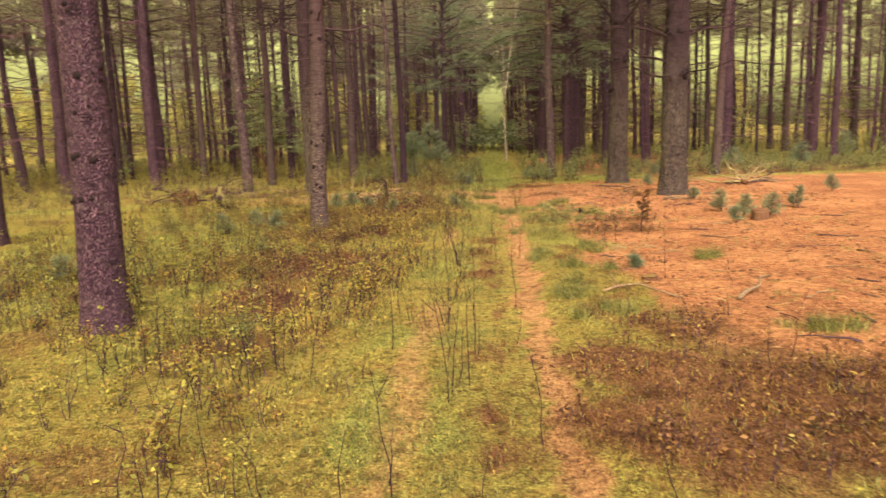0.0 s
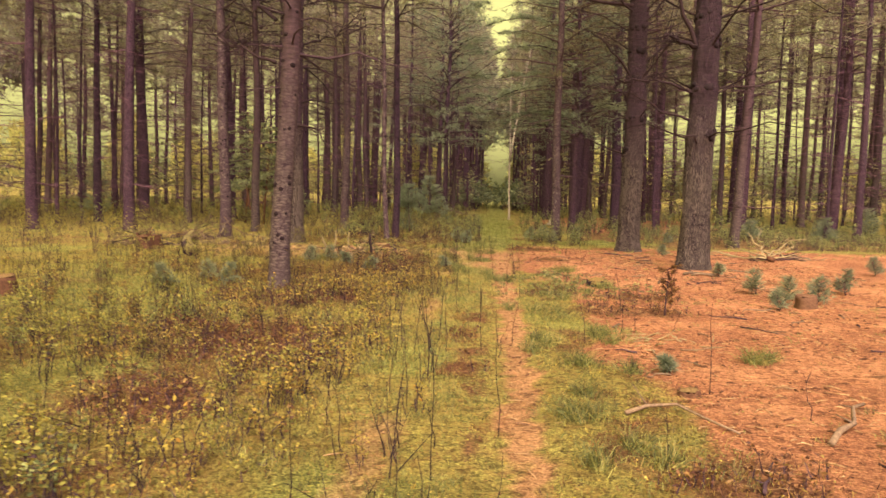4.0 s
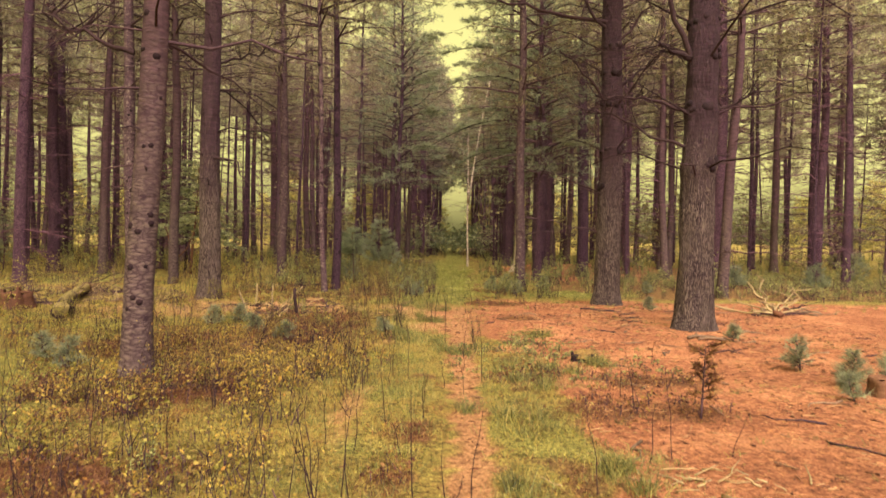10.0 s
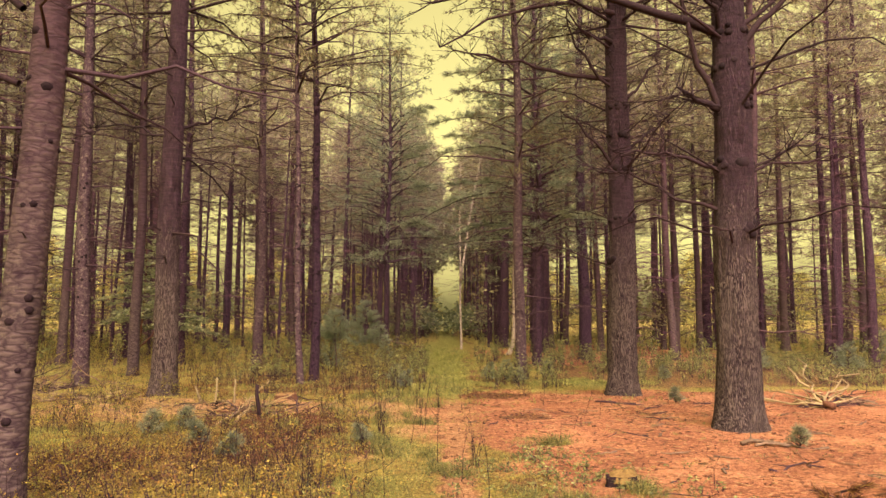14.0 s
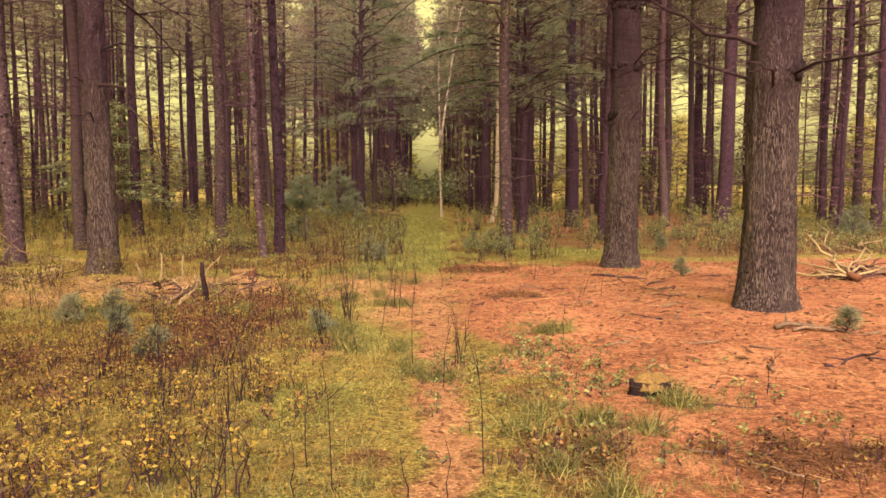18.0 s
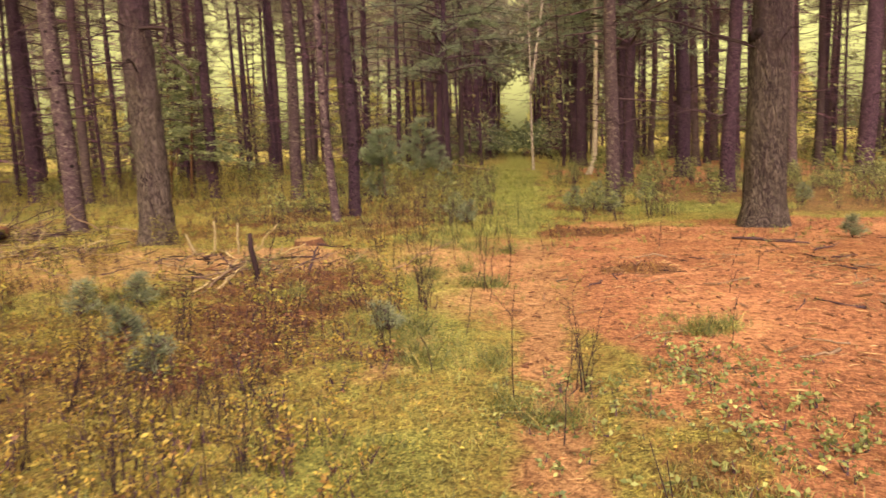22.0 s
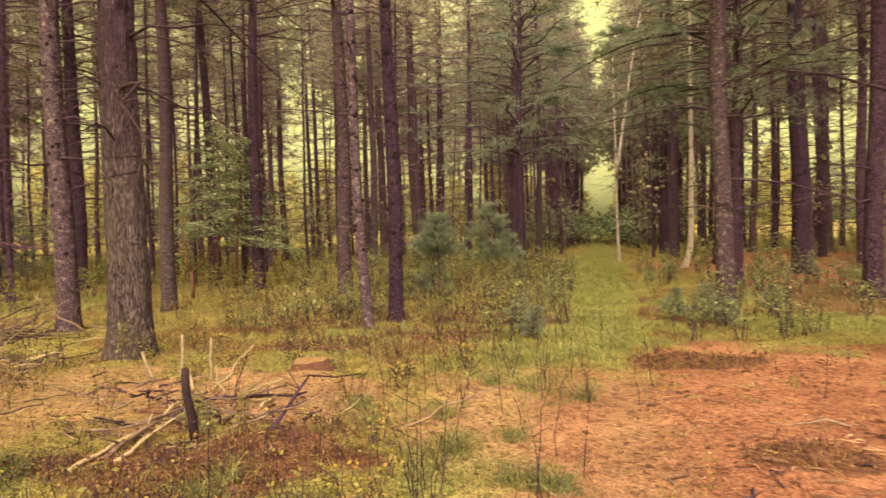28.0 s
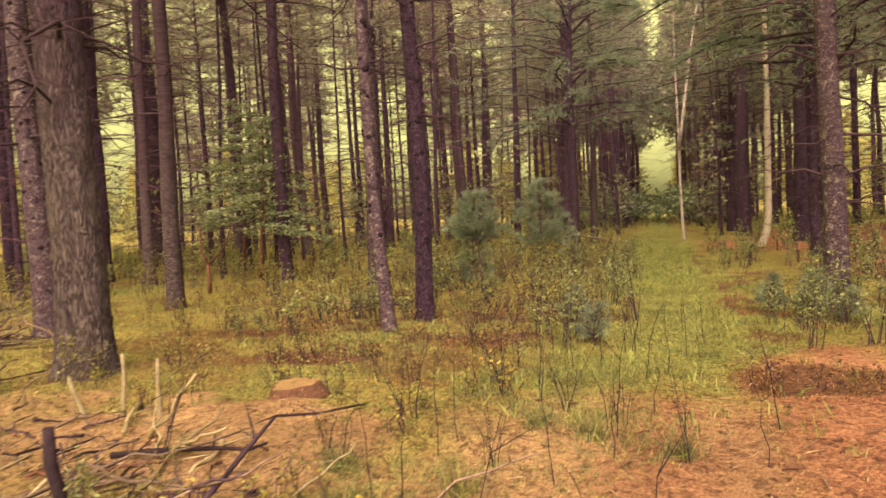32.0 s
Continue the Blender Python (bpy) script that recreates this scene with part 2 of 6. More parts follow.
GREENLEAF = leafy("green_leaves", [(0.0, (0.085, 0.105, 0.045)), (0.5, (0.175, 0.2, 0.08)), (1.0, (0.31, 0.33, 0.13))], 0.38)
GRASS = leafy("grass", [(0.0, (0.06, 0.07, 0.034)), (0.5, (0.165, 0.18, 0.068)), (0.85, (0.3, 0.29, 0.095)), (1.0, (0.38, 0.27, 0.11))], 0.35)
REDGRASS = leafy("red_brown_growth", [(0.0, (0.035, 0.013, 0.012)), (0.5, (0.115, 0.046, 0.026)), (0.85, (0.2, 0.1, 0.036)), (1.0, (0.3, 0.22, 0.065))], 0.25)
OCHRE = leafy("ochre_leaves", [(0.0, (0.11, 0.078, 0.026)), (0.4, (0.23, 0.182, 0.045)), (0.85, (0.345, 0.268, 0.056)), (1.0, (0.35, 0.18, 0.04))], 0.34)
REDLEAF = leafy("dark_red_leaves", [(0.0, (0.042, 0.016, 0.015)), (0.4, (0.13, 0.052, 0.032)), (0.8, (0.22, 0.11, 0.042)), (1.0, (0.33, 0.24, 0.075))], 0.3)
LANEGRASS = leafy("lane_grass", [(0.0, (0.13, 0.155, 0.05)), (0.5, (0.27, 0.3, 0.09)), (1.0, (0.41, 0.4, 0.13))], 0.45)
SPRIG = leafy("moss_sprigs", [(0.0, (0.065, 0.06, 0.018)), (0.45, (0.19, 0.176, 0.044)), (0.9, (0.35, 0.315, 0.072)), (1.0, (0.41, 0.25, 0.055))], 0.3)
# far saplings' leaves: sunlight between the trunks is painted in as a pale tone
GOLD = leafy("sun_toned_leaves", [(0.0, (0.2, 0.2, 0.13)), (0.6, (0.31, 0.31, 0.18)), (1.0, (0.36, 0.315, 0.165))], 0.5)
LITTER = leafy("fallen_needles", [(0.0, (0.2, 0.08, 0.04)), (0.5, (0.42, 0.185, 0.085)), (0.9, (0.55, 0.3, 0.14)), (1.0, (0.58, 0.4, 0.22))], 0.1, 0.8)


def ground_material():
    m, n, l, b = nodes_of("forest_floor")
    at = n.new("ShaderNodeAttribute")
    at.attribute_name = "zone"
    sep = n.new("ShaderNodeSeparateColor")
    l.new(at.outputs["Color"], sep.inputs[0])
    co = mapped(n, l, (1, 1, 1))
    fine = noise_tex(n, l, co, 55, 8, 0.75, 0.4)
    mid = noise_tex(n, l, co, 6, 6, 0.7, 0.6)
    broad = noise_tex(n, l, co, 0.9, 4, 0.6)
    needles = ramp(n, l, fine, [(0.34, (0.055, 0.02, 0.014)), (0.5, (0.275, 0.112, 0.058)), (0.68, (0.49, 0.245, 0.132))])
    bits = noise_tex(n, l, co, 22, 6, 0.75)
    needles = mixed(n, l, ramp(n, l, bits, [(0.36, (0.6, 0.6, 0.6)), (0.5, (0, 0, 0))]), needles, (0.15, 0.06, 0.036))
    needles = mixed(n, l, ramp(n, l, broad, [(0.5, (0, 0, 0)), (0.75, (0.3, 0.3, 0.3))]), needles, (0.5, 0.28, 0.145))
    tan = ramp(n, l, fine, [(0.32, (0.085, 0.045, 0.026)), (0.5, (0.28, 0.165, 0.078)), (0.7, (0.47, 0.315, 0.16))])
    needles = mixed(n, l, at.outputs["Alpha"], needles, tan)
    moss = ramp(n, l, fine, [(0.36, (0.033, 0.026, 0.011)), (0.5, (0.165, 0.14, 0.04)), (0.64, (0.37, 0.32, 0.088))])
    moss = mixed(n, l, ramp(n, l, mid, [(0.42, (0, 0, 0)), (0.66, (0.6, 0.6, 0.6))]), moss, (0.2, 0.115, 0.038))
    green = ramp(n, l, fine, [(0.38, (0.03, 0.034, 0.013)), (0.5, (0.15, 0.15, 0.042)), (0.64, (0.35, 0.338, 0.09))])
    brown = ramp(n, l, fine, [(0.34, (0.03, 0.014, 0.012)), (0.5, (0.12, 0.055, 0.03)), (0.7, (0.25, 0.14, 0.06))])

    def edge(s):
        a = n.new("ShaderNodeMath")
        a.operation = "MULTIPLY_ADD"
        l.new(mid, a.inputs[0])
        a.inputs[1].default_value = 0.5
        l.new(s, a.inputs[2])
        return ramp(n, l, a.outputs[0], [(0.55, (0, 0, 0)), (0.95, (1, 1, 1))])

    colour = mixed(n, l, edge(sep.outputs[1]), moss, green)
    colour = mixed(n, l, edge(sep.outputs[0]), colour, needles)
    colour = mixed(n, l, edge(sep.outputs[2]), colour, brown)
    colour = mixed(n, l, 1.0, colour, ramp(n, l, broad, [(0.3, (0.85, 0.83, 0.83)), (0.7, (1.35, 1.35, 1.32))]), "MULTIPLY")
    clots = noise_tex(n, l, co, 16, 5, 0.7, 0.8)
    colour = mixed(n, l, 1.0, colour, ramp(n, l, clots, [(0.36, (0.42, 0.38, 0.38)), (0.5, (1.05, 1.05, 1.05)), (0.64, (1.45, 1.45, 1.42))]), "MULTIPLY")
    l.new(colour, b.inputs["Base Color"])
    b.inputs["Roughness"].default_value = 0.95
    b.inputs["Specular IOR Level"].default_value = 0.1
    bumped(n, l, b, fine, 0.9, 0.04)
    return m


# ---- arithmetic of the ground ----


def vnoise(x, y, seed=0):
    """Smooth value noise between 0 and 1 on arrays."""
    x, y = np.asarray(x, float), np.asarray(y, float)
    ix, iy = np.floor(x).astype(np.int64), np.floor(y).astype(np.int64)
    fx, fy = x - ix, y - iy
    fx, fy = fx * fx * (3 - 2 * fx), fy * fy * (3 - 2 * fy)

    def h(a, b):
        v = np.sin(a * 127.1 + b * 311.7 + seed * 74.7) * 43758.5453
        return v - np.floor(v)

    return (h(ix, iy) * (1 - fx) + h(ix + 1, iy) * fx) * (1 - fy) + (h(ix, iy + 1) * (1 - fx) + h(ix + 1, iy + 1) * fx) * fy


def fbm(x, y, seed=0):
    x, y = np.asarray(x, float), np.asarray(y, float)
    return (vnoise(x, y, seed) + 0.5 * vnoise(2 * x, 2 * y, seed + 1) + 0.25 * vnoise(4 * x, 4 * y, seed + 2)) / 1.75


def smooth(v, a, b):
    k = np.clip((np.asarray(v, float) - a) / (b - a), 0, 1)
    return k * k * (3 - 2 * k)


def trail(y):
    """The trail's middle line."""
    return 1.03 + 0.018 * np.asarray(y, float)


def ground(x, y):
    x, y = np.asarray(x, float), np.asarray(y, float)
    near = np.exp(-((x / 60) ** 2) - (((y - 20) / 60) ** 2))
    rise = 0.09 * (fbm(x * 0.35, y * 0.35, 3) - 0.5) + 0.05 * (fbm(x * 1.6, y * 1.6, 9) - 0.5)
    rise = rise + 0.1 * (fbm(x * 2.4, y * 2.4, 13) - 0.5) * smooth(trail(y) - x, 0.6, 1.6)
    rut = -0.03 * np.exp(-(((x - trail(y)) / 0.3) ** 2))
    return (rise + rut) * near


def blob(x, y, cx, cy, rx, ry, soft=0.4):
    """A patch with a ragged edge: 1 inside, 0 outside."""
    x, y = np.broadcast_arrays(np.asarray(x, float), np.asarray(y, float))
    d = np.sqrt(((x - cx) / rx) ** 2 + ((y - cy) / ry) ** 2)
    out = np.zeros(d.shape)
    k = d < 1.56 + soft
    out[k] = 1 - smooth(d[k] + 1.1 * (fbm(x[k] * 2.3, y[k] * 2.3, 21) - 0.5), 1 - soft, 1 + soft)
    return out


BROWN = [(2.1, 4.2, 1.0, 1.1), (-0.9, 16.8, 0.9, 0.5), (3.1, 12.3, 0.55, 0.4), (2.36, 18.1, 0.33, 0.22), (2.25, 21.3, 0.7, 0.35), (-1.5, 6.9, 0.6, 0.7),
         (-1.0, 18.1, 0.6, 0.35), (0.72, 8.0, 0.2, 0.4), (0.74, 9.4, 0.17, 0.3), (2.45, 11.2, 0.5, 0.4), (1.84, 12.4, 0.45, 0.25), (-1.3, 8.5, 1.0, 0.7), (0.2, 15.2, 0.25, 0.2), (1.55, 4.9, 0.4, 0.35), (-0.6, 24.6, 1.2, 0.5), (-0.6, 23.1, 1.0, 0.45), (-3.4, 23.6, 1.2, 0.5), (-2.4, 22.0, 0.8, 0.35), (2.3, 5.6, 0.5, 0.4), (-2.1, 9.3, 0.7, 0.6), (2.6, 11.1, 0.8, 0.4), (-1.2, 9.3, 0.6, 0.5), (-1.0, 8.1, 0.7, 0.4), (-1.6, 17.5, 1.1, 0.35), (-0.9, 15.9, 0.6, 0.35), (-2.2, 15.1, 0.8, 0.5), (-1.1, 15.3, 1.0, 0.8), (-2.9, 14.4, 1.3, 0.9), (-1.7, 11.8, 1.0, 1.2)]


def zones(x, y):
    """How much of the floor is needle litter, grass and dark russet growth."""
    x, y = np.asarray(x, float), np.asarray(y, float)
    u = x - trail(y)
    wob = fbm(x * 0.8, y * 0.8, 5) - 0.5
    wide = 0.088 + 0.008 * np.clip(y, 0, 16)
    path = 0.95 * np.exp(-(((u + 0.14 * (fbm(x * 1.5, y * 1.5, 15) - 0.5) + 0.26 * (fbm(x * 5, y * 5, 16) - 0.5)) / wide) ** 2)) * (1 - smooth(y + 3 * wob, 18.5, 23))
    right = smooth(u + 1.3 * wob, 0.75, 1.25) * (1 - smooth(y + 1.6 * wob, 21.4, 22.7)) * smooth(y + 2 * wob + u, 5.5, 7.0)
    right = np.maximum(right, smooth(u + wob, 0.1, 0.6) * smooth(y + 2 * wob, 13.5, 15.5) * (1 - smooth(y + 1.6 * wob, 21.4, 22.7)))
    mid = smooth(u + 2.2 * wob, -2.3, -0.7) * smooth(y + 2 * wob, 14.5, 17.5) * (1 - smooth(y + 2 * wob, 20.0, 22.0)) * 0.7
    left = 0.6 * blob(x, y, -3.7, 19.0, 2.6, 1.7) + 0.5 * blob(x, y, -1.6, 19.5, 1.6, 0.8)
    far = 0.9 * blob(x, y, 9, 41, 6, 9) + 0.75 * blob(x, y, 6.2, 31.5, 2.2, 1.6)
    rut = 0.62 * np.exp(-(((u + 0.95 + 0.4 * wob) / 0.2) ** 2)) * smooth(fbm(x * 1.1, y * 0.7, 48), 0.44, 0.6) * (1 - smooth(y, 15, 18))
    needle = np.clip(np.maximum.reduce([path, right, mid, left, far, rut]), 0, 1)
    strip = 0.4 * smooth(u, 0.2, 1.5) * smooth(y, 20.5, 22.5) * (1 - smooth(y, 26, 30)) + 0.7 * blob(x, y, 4.1, 24.2, 1.5, 0.8)
    lane = np.exp(-(((u + 0.1) / 0.9) ** 2)) * smooth(y, 19, 24)
    verge = np.exp(-(((u + 0.95) / 0.55) ** 2)) * 0.9 * smooth(fbm(x * 1.4, y * 1.1, 33), 0.4, 0.62)
    green = np.clip(np.maximum.reduce([strip, lane, verge, 0.6 * smooth(fbm(x * 0.5, y * 0.5, 31), 0.52, 0.7), 0.8 * blob(x, y, -4.2, 11.5, 2.6, 2.4), 0.7 * blob(x, y, -5, 15.5, 2.5, 1.5), 0.9 * blob(x, y, -3.3, 17.0, 1.3, 0.8)]), 0, 1)
    brown = np.maximum.reduce([0.88 * blob(x, y, 2.25, 4.1, 1.15, 1.1, 0.6), 0.95 * blob(x, y, 2.36, 18.1, 0.4, 0.28), 0.9 * blob(x, y, 2.2, 21.3, 0.75, 0.4), 0.9 * blob(x, y, -1.0, 17.7, 0.8, 0.45), 0.85 * blob(x, y, -1.1, 16.5, 0.9, 0.5)])
    for cx, cy, rx, ry in BROWN:
        brown = np.maximum(brown, blob(x, y, cx, cy, rx, ry, 0.75) * (0.58 + 0.4 * smooth(fbm(x * 3.1, y * 3.1, 46), 0.35, 0.6)))
    brown = np.maximum(brown, 0.75 * np.exp(-(((u + 0.42) / 0.22) ** 2)) * smooth(fbm(x * 3.1 + 0.7 * y, y * 1.7 - 0.9 * x, 47), 0.48, 0.64) * (1 - smooth(y, 12, 15)))
    brown = np.maximum(brown, 0.62 * smooth(u, 0.2, 0.5) * (1 - smooth(u, 1.4, 2.2)) * smooth(fbm(x * 2.3 + 0.5 * y, y * 1.9, 45), 0.47, 0.62) * (1 - needle))
    brown = np.maximum(brown, 0.5 * smooth(-u, 1.2, 2.2) * smooth(fbm(x * 0.9, y * 0.9, 44), 0.5, 0.68) * (1 - needle))
    brown = np.maximum(brown, 0.62 * smooth(u + 2.0 * wob, 1.9, 3.3) * (1 - blob(x, y, 4.1, 24.2, 1.6, 0.9)) * smooth(y + 2 * wob, 22.0, 23.4) * (1 - smooth(y, 30, 35)) * (1 - 0.8 * blob(x, y, 9, 41, 6, 9)))
    return needle, green, brown


# ---- mesh helpers ----


def soup(V, F):
    """A mesh from arrays of points and of triangles."""
    V, F = np.asarray(V, np.float32), np.asarray(F, np.int32)
    me = bpy.data.meshes.new("mesh")
    me.vertices.add(len(V))
    me.vertices.foreach_set("co", V.ravel())
    me.loops.add(F.size)
    me.loops.foreach_set("vertex_index", F.ravel())
    me.polygons.add(len(F))
    me.polygons.foreach_set("loop_start", np.arange(0, F.size, 3, dtype=np.int32))
    me.update(calc_edges=True)
    return me


def pack(bits):
    """Several (V, F) pairs as one."""
    vs, fs, at = [], [], 0
    for v, f in bits:
        if len(v):
            vs.append(np.asarray(v, float)), fs.append(np.asarray(f, np.int64) + at)
            at += len(v)
    return (np.concatenate(vs), np.concatenate(fs)) if vs else (np.zeros((0, 3)), np.zeros((0, 3), int))


def tube(points, radii, sides=5, closed=True):
    """A tapered tube along points."""
    P, R = np.asarray(points, float), np.asarray(radii, float)
    T = np.gradient(P, axis=0)
    T /= np.linalg.norm(T, axis=1)[:, None] + 1e-9
    ref = np.array([0.0, 0.0, 1.0]) if abs(T[:, 2]).mean() < 0.8 else np.array([1.0, 0.0, 0.0])
    A = np.cross(T, ref)
    A /= np.linalg.norm(A, axis=1)[:, None] + 1e-9
    B = np.cross(T, A)
    k = np.linspace(0, 2 * np.pi, sides, endpoint=False)
    V = (P[:, None] + R[:, None, None] * (np.cos(k)[None, :, None] * A[:, None] + np.sin(k)[None, :, None] * B[:, None])).reshape(-1, 3)
    n, s = len(P), np.arange(sides)
    a = (np.arange(n - 1)[:, None] * sides + s).ravel()
    b = (np.arange(n - 1)[:, None] * sides + (s + 1) % sides).ravel()
    f = [np.stack([a, b, b + sides], 1), np.stack([a, b + sides, a + sides], 1)]
    if closed:
        V = np.concatenate([V, P[:1], P[-1:]])
        e = np.full(sides, len(V) - 2)
        f += [np.stack([e, (s + 1) % sides, s], 1), np.stack([e + 1, (n - 1) * sides + s, (n - 1) * sides + (s + 1) % sides], 1)]
    return V, np.concatenate(f)


def blades(base, way, length, width, rng, bend=0.0):
    """Thin triangles from base points along ways: needles, or blades that bend over."""
    n = len(base)
    side = np.cross(way, rng.normal(size=(n, 3)))
    side /= np.linalg.norm(side, axis=1)[:, None] + 1e-9
    L, W = np.broadcast_to(length, n)[:, None], np.broadcast_to(width, n)[:, None]
    if not bend:
        V = np.stack([base - side * W / 2, base + side * W / 2, base + way * L], 1).reshape(-1, 3)
        return V, np.arange(3 * n).reshape(-1, 3)
    over = rng.normal(size=(n, 3)) * [1, 1, 0]
    over /= np.linalg.norm(over, axis=1)[:, None] + 1e-9
    knee = base + way * L * 0.6 + over * L * 0.1
    tip = base + way * L * 0.85 + over * L * bend - np.array([0, 0, 1]) * L * bend * 0.25
    V = np.stack([base - side * W / 2, base + side * W / 2, knee - side * W * 0.4, knee + side * W * 0.4, tip], 1).reshape(-1, 3)
    o = 5 * np.arange(n)[:, None]
    F = np.stack([o + [0, 1, 3], o + [0, 3, 2], o + [2, 3, 4]], 1).reshape(-1, 3)
    return V, F


def leaves(base, way, length, width, rng):
    """Leaves as two folded triangles pairs: base, two sides, tip."""
    n = len(base)
    side = np.cross(way, rng.normal(size=(n, 3)))
    side /= np.linalg.norm(side, axis=1)[:, None] + 1e-9
    up = np.cross(side, way)
    L, W = np.broadcast_to(length, n)[:, None], np.broadcast_to(width, n)[:, None]
    midp = base + way * L * 0.5
    V = np.stack([base, midp - side * W / 2 + up * W * 0.18, midp + side * W / 2 + up * W * 0.18, base + way * L], 1).reshape(-1, 3)
    o = 4 * np.arange(n)[:, None]
    F = np.stack([o + [0, 2, 3], o + [0, 3, 1]], 1).reshape(-1, 3)
    return V, F


def root(name, x, y, z=None, turn=0.0, scale=1.0):
    ob = new(name)
    ob.empty_display_size = 0.1
    ob.matrix_world = pose(x, y, float(ground(x, y)) if z is None else z, 0, 0, turn) @ Matrix.Scale(scale, 4)
    return ob


def part(name, vf, material, parent=None, label="", flat=False):
    """Links points and triangles as ONE mesh object under a thing or a part."""
    me = vf if isinstance(vf, bpy.types.Mesh) else soup(*vf)
    if not me.materials:
        me.materials.append(material)
    if not flat:
        me.polygons.foreach_set("use_smooth", np.ones(len(me.polygons), bool))
    ob = new(name, me)
    ob.parent = parent
    return tagged(ob, label)


def unit(v):
    return v / (np.linalg.norm(v, axis=-1, keepdims=True) + 1e-9)


# ---- the ground ----


def spaced(lo, hi, step, reach):
    mid = list(np.arange(lo, hi + 1e-6, step))
    s, a = step, hi
    up = []
    while a < reach:
        s *= 1.18
        a += s
        up.append(a)
    s, a = step, lo
    down = []
    while a > -reach:
        s *= 1.18
        a -= s
        down.append(a)
    return np.array(down[::-1] + mid + up)


gx, gy = spaced(-8, 10, 0.1, 2500), spaced(1, 27, 0.1, 2500)
GX, GY = np.meshgrid(gx, gy)
gv = np.stack([GX.ravel(), GY.ravel(), ground(GX, GY).ravel()], 1)
i = (np.arange(len(gy) - 1)[:, None] * len(gx) + np.arange(len(gx) - 1)[None]).ravel()
gf = np.concatenate([np.stack([i, i + 1, i + len(gx) + 1], 1), np.stack([i, i + len(gx) + 1, i + len(gx)], 1)])
gm = soup(gv, gf)
zn, zg, zb = zones(gv[:, 0], gv[:, 1])
att = gm.color_attributes.new("zone", "FLOAT_COLOR", "POINT")
att.data.foreach_set("color", np.stack([zn, zg, zb, 0.6 * np.exp(-(((gv[:, 0] - trail(gv[:, 1])) / 0.3) ** 2)) + 0.9 * smooth(trail(gv[:, 1]) - gv[:, 0] + 0.8 * (fbm(gv[:, 0], gv[:, 1], 17) - 0.5), 0.15, 1.0)], 1).astype(np.float32).ravel())
floor = part("ground", gm, ground_material())
tagged(floor, "forest floor of orange pine needles, moss and low grass", "ground", kind="structure")

# ---- trees ----


def trunk_mesh(seed, dbh, height, flare=0.35, furrow=0.012, lean=(0.0, 0.0), wobble=0.05, sides=28, fine_to=4.0, step=0.07, whorls=()):
    """A tapered trunk with root flare, furrows and a slight sweep. Returns the mesh pair, and its middle line and radius by height."""
    rng = np.random.default_rng(seed)
    k = rng.uniform(0, 6.28, 4)

    def line(z):
        z = np.asarray(z, float)
        sx = lean[0] * z + wobble * (np.sin(z * 0.45 + k[0]) - math.sin(k[0])) + 0.4 * wobble * np.sin(z * 1.1 + k[1]) * np.clip(z, 0, 1)
        sy = lean[1] * z + wobble * (np.sin(z * 0.4 + k[2]) - math.sin(k[2]))
        return np.stack([sx, sy, z], -1)

    def radius(z):
        z = np.asarray(z, float)
        return dbh / 2 * (np.clip(1.05 - z / height, 0.02, 1.1) ** 0.75) * (1 + flare * np.exp(-np.clip(z, 0, None) / 0.28)) * (1 + sum((0.1 * np.exp(-(((z - w) / 0.09) ** 2)) for w in whorls), 0 * z))

    zs = np.concatenate([[-0.15], np.arange(0, fine_to, step), np.arange(fine_to, height * 0.6, max(0.35, step)), np.linspace(height * 0.6, height, 5)])
    C, R = line(zs), radius(zs)
    a = np.linspace(0, 2 * np.pi, sides, endpoint=False)
    roots = 0.5 + 0.5 * np.sin(a * 5 + k[3])
    V = []
    for c, r, z in zip(C, R, zs):
        ridge = np.array([noise.noise((math.cos(b) * 0.45 * sides * 0.22 + seed, math.sin(b) * 0.45 * sides * 0.22, z * 2.2)) for b in a]) if furrow and z < fine_to else rng.normal(size=sides) * 0.1
        rr = r + furrow * ridge + r * 0.28 * flare * roots * math.exp(-max(z, 0) / 0.12)
        V.append(np.stack([c[0] + np.cos(a) * rr, c[1] + np.sin(a) * rr, np.full(sides, z)], 1))
    V = np.concatenate(V)
    f = []
    for j in range(len(zs) - 1):
        s = np.arange(sides)
        p, q = j * sides + s, j * sides + (s + 1) % sides
        f += [np.stack([p, q, q + sides], 1), np.stack([p, q + sides, p + sides], 1)]
    return (V, np.concatenate(f)), line, radius


def bough(rng, start, out, length, rise, droop, r0, n=6):
    s = np.linspace(0, 1, n)
    side = np.array([-out[1], out[0], 0]) * rng.normal() * 0.18 * length
    pts = start + s[:, None] * out * length + (s**2)[:, None] * side
    pts[:, 2] += length * (rise * s - droop * s**2)
    pts[1:] += rng.normal(size=(n - 1, 3)) * 0.025 * length
    return pts, r0 * (1 - 0.85 * s)


